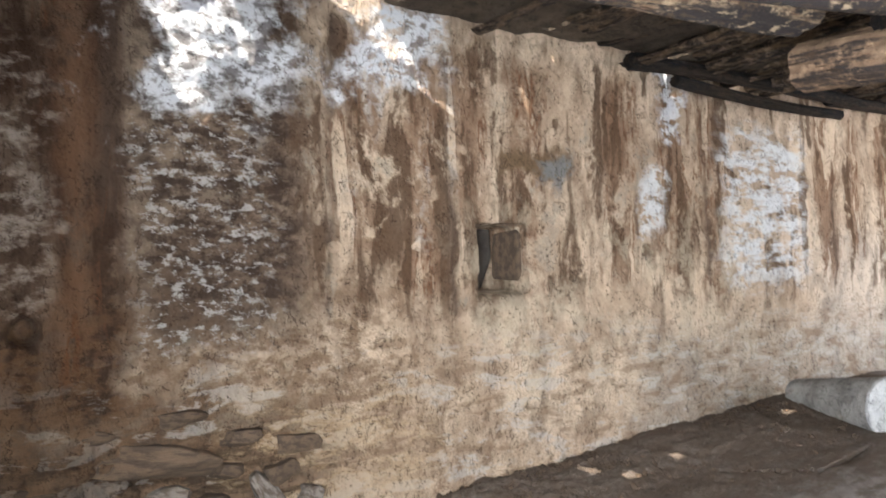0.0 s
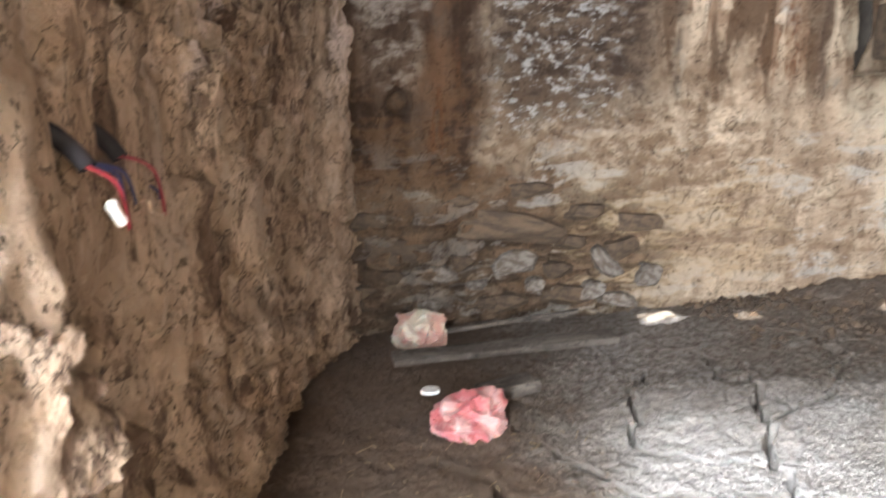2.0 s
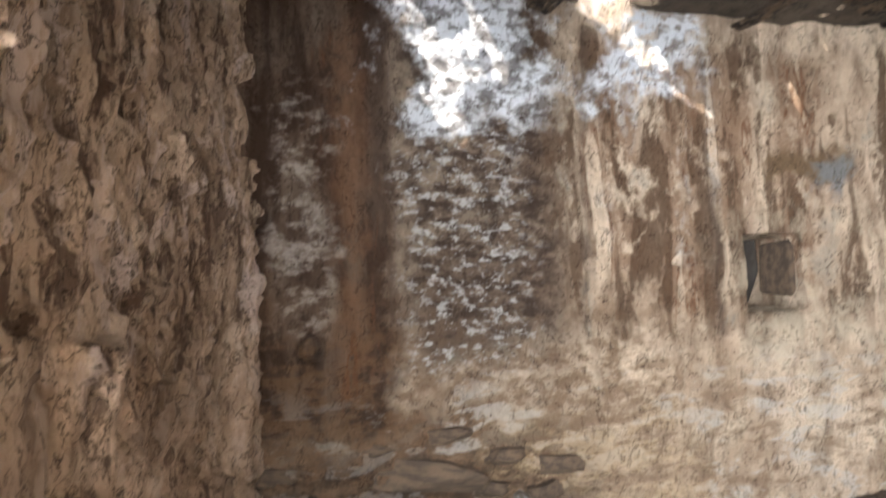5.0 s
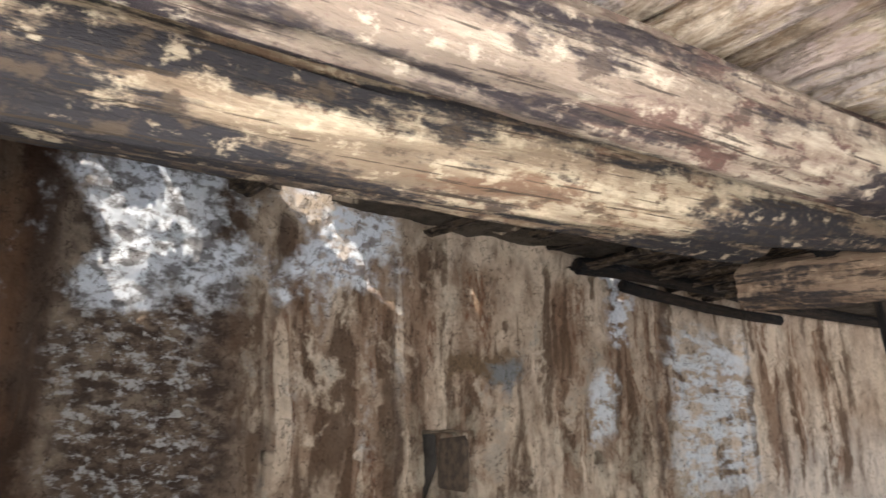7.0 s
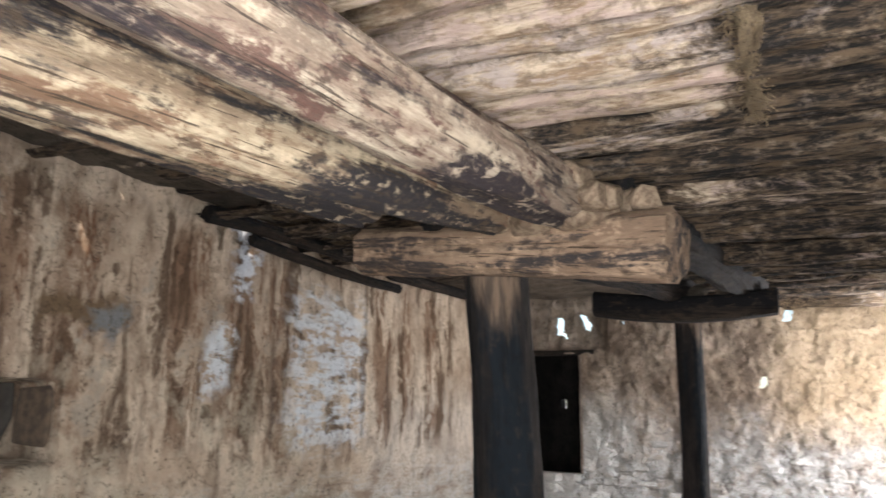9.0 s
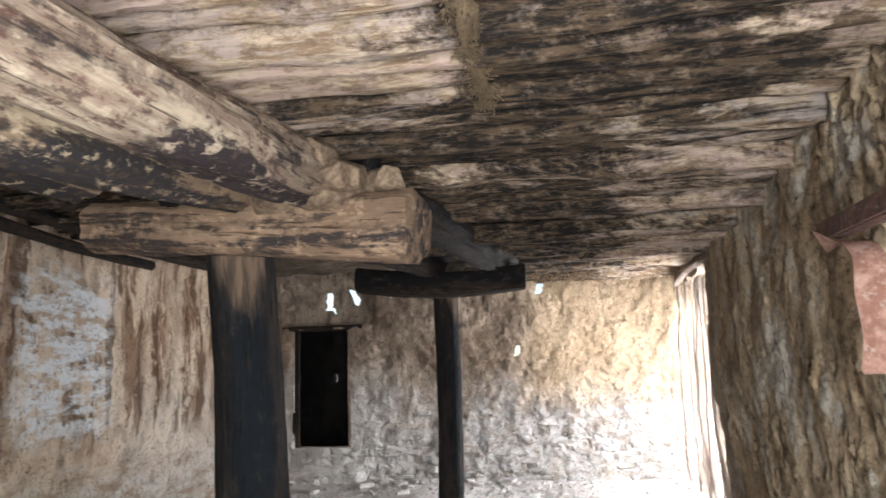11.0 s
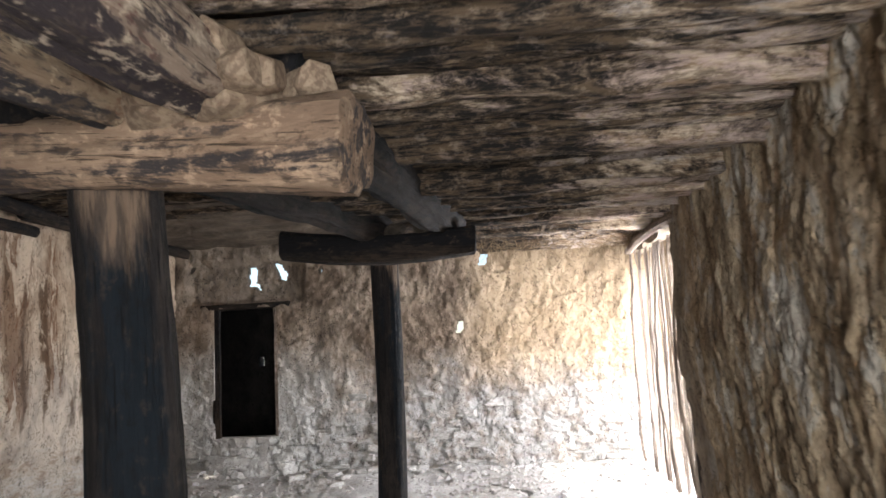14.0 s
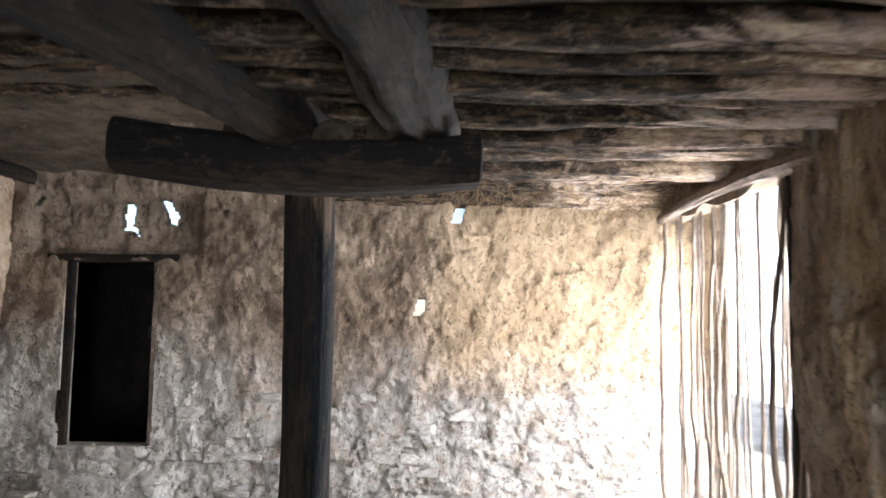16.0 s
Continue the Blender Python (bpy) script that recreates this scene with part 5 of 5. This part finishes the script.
# side stone of the niche, and a dark slab added for its deep shade
NICHE_SHADE = stone("niche_shade_grey", (0.09, 0.078, 0.066), (0.055, 0.047, 0.04))
shade_slab = stone_mesh("niche_stone", 0.5, 0.5, 0.5, NICHE_SHADE, 21)
side_mesh = board("niche_stone", 1.0, 1.0, 1.0, STONE_BROWN, 23, 0.06)
ob = resting("niche_stone", side_mesh, 3.35, 4.18, 1.5, 4, "flat grey-brown stone built into the side of the wall niche", "stone", "stones in the niche")
ob.scale = (0.12, 0.34, 0.4)
ob = resting("niche_stone", shade_slab, 3.04, 4.3, 1.48, 3, "dark slab added at the back of the wall niche for its shade", "stone", "stones in the niche")
ob.scale = (0.44, 0.14, 0.5)

# pale dust heap added under a roof gap to brighten the sun spot
heap = resting("dust_heap", stone_mesh("dust_heap", 0.5, 0.5, 0.5, stone("pale_dust", (0.5, 0.47, 0.43), (0.3, 0.26, 0.22)), 61, 9), 1.66, 3.68, 0.0, 20, "small heap of pale dust added to brighten the sun spot by the wall", "dust heap")
heap.scale = (0.3, 0.16, 0.07)

# ---- loose small stuff ----


def pebbles(name, count, area, size, material, label, seed):
    rnd = random.Random(seed)
    V, F = [], []
    base = np.array([(1, 0, -0.3), (-0.3, 0.9, -0.3), (-0.6, -0.8, -0.3), (0.2, 0.1, 0.8), (-0.7, 0.2, 0.4)])
    tri = [(0, 1, 3), (1, 4, 3), (4, 2, 3), (2, 0, 3), (1, 2, 4), (0, 2, 1)]
    for _ in range(count):
        x, y = area(rnd)
        r = rnd.uniform(*size) * rnd.choice((0.6, 1.0, 1.0, 1.7))
        a = rnd.uniform(0, 6.3)
        c, s = math.cos(a), math.sin(a)
        z = float(floor_z(np.array(x), np.array(y))) + 0.005
        o = len(V)
        for p in base:
            j = [rnd.uniform(0.7, 1.2) for _ in range(3)]
            V.append((x + r * (p[0] * c - p[1] * s) * j[0], y + r * (p[0] * s + p[1] * c) * j[1], z + r * p[2] * 0.8 * j[2]))
        F += [tuple(i + o for i in t) for t in tri]
    tagged(new(name, mesh_from(name, V, F, material, False)), label, "gravel", kind="stuff")


pebbles("gravel", 14000, lambda r: (r.uniform(-0.2, 3.0), r.uniform(1.2, 3.7)), (0.002, 0.006), EARTH, "fine grey gravel on the cracked earth", 1)
pebbles("dirt_crumbs", 2600, lambda r: (r.uniform(1.9, 7.2), 3.95 - abs(r.gauss(0, 0.35))), (0.008, 0.026), STONE_BROWN, "loose dirt crumbs along the wall", 2)
pebbles("floor_rubble", 1500, lambda r: (10.3 - abs(r.gauss(0, 0.8)), r.uniform(-1.5, 4.0)), (0.01, 0.03), STONE_GREY, "small stones and dust by the far wall", 3)


def strands(name, count, root, length, material, label, seed, parent=None):
    rnd = random.Random(seed)
    V, F = [], []
    for _ in range(count):
        p = Vector(root(rnd))
        d = Vector((rnd.gauss(0, 1), rnd.gauss(0, 1), rnd.gauss(-0.6, 0.7))).normalized()
        l, r = rnd.uniform(*length), rnd.uniform(0.0012, 0.003)
        side = d.cross(Vector((0.3, 0.5, 0.8))).normalized() * r
        up = d.cross(side).normalized() * r
        sag = Vector((0, 0, -0.15 * l))
        o = len(V)
        for q in (p, p + d * l * 0.5 + sag * 0.3, p + d * l + sag):
            V += [tuple(q + side), tuple(q - side * 0.5 + up), tuple(q - side * 0.5 - up)]
        for k in (0, 3):
            for i in range(3):
                i2 = (i + 1) % 3
                F.append((o + k + i, o + k + i2, o + k + 3 + i2, o + k + 3 + i))
    if parent:
        return part(name, mesh_from(name, V, F, material, False), parent)
    tagged(new(name, mesh_from(name, V, F, material, False)), label, "straw", kind="stuff")


STRAW = wood("dry_straw", (0.36, 0.26, 0.15), (0.23, 0.155, 0.09), (0.15, 0.1, 0.07), 0.2, None, 4)
strands("straw_fringe", 420, lambda r: (r.uniform(9.6, 10.35), r.uniform(-1.6, 0.4), 2.78 + r.uniform(-0.04, 0.06)), (0.05, 0.22), STRAW, "dry straw hanging from the roof edge", 4)
strands("ceiling_straw", 140, lambda r: (r.uniform(3.5, 9.6), r.uniform(-1.3, 0.6), 2.67 + r.uniform(0, 0.04)), (0.02, 0.06), STRAW, "bits of straw caught between the ceiling logs", 5)
strands("floor_straw", 120, lambda r: (r.uniform(-0.1, 0.8), r.uniform(1.4, 2.6), 0.012), (0.02, 0.07), STRAW, "bits of dry straw on the floor", 6)
straw_tie = thing("straw_tie", "shaggy twisted straw tie hanging under the ceiling logs", "straw tie")
part("twist", tube("twist", 0.8, 0.03, STRAW, 81, sides=14, segs=50, rough=0.4, taper=0.6), straw_tie, "", along((2.2, 0.11, 2.6), (3.0, 0.16, 2.63)))

strands("fringe", 500, lambda r: (r.uniform(2.15, 2.95), 0.135 + r.gauss(0, 0.02), 2.6 + r.gauss(0, 0.015)), (0.012, 0.034), STRAW, "", 7, straw_tie)

# a roll of pale plaster along the top of the south wall
roll = new("plaster_roll", tube("plaster_roll", 0.92, 0.021, mud("pale_lime_daub", (0.62, 0.56, 0.47), (0.48, 0.42, 0.33), (0.3, 0.24, 0.17), 0.3), 91, sides=20, segs=130, rough=0.8, bend=(0.0, -0.03), lump=1.1, wiggle=0.04))
roll.matrix_world = along((2.2, -1.04, 2.12), (1.3, -0.98, 2.15))
tagged(roll, "lumpy roll of pale plaster along the wall", "plaster", kind="structure")

# sooty wall plates along the top of the north wall
timber("wall_plate", tube("wall_plate", 3.15, 0.06, SOOTY_WOOD, 141, segs=70, rough=0.15, bend=(0.02, 0.03)), (4.2, 3.8, 2.9), (7.3, 3.86, 2.9), "crooked sooty pole along the top of the wall", "pole")
timber("wall_plate", tube("wall_plate_low", 2.4, 0.045, SOOTY_WOOD, 143, segs=50, rough=0.15, bend=(0.02, -0.02)), (4.6, 3.72, 2.78), (6.9, 3.8, 2.74), "crooked sooty pole along the top of the wall", "pole")
timber("wall_plate", tube("wall_plate_far", 3.4, 0.06, SOOTY_WOOD, 145, segs=50, rough=0.15), (7.0, 3.9, 2.9), (10.3, 3.98, 2.97), "crooked sooty pole along the top of the wall", "pole")
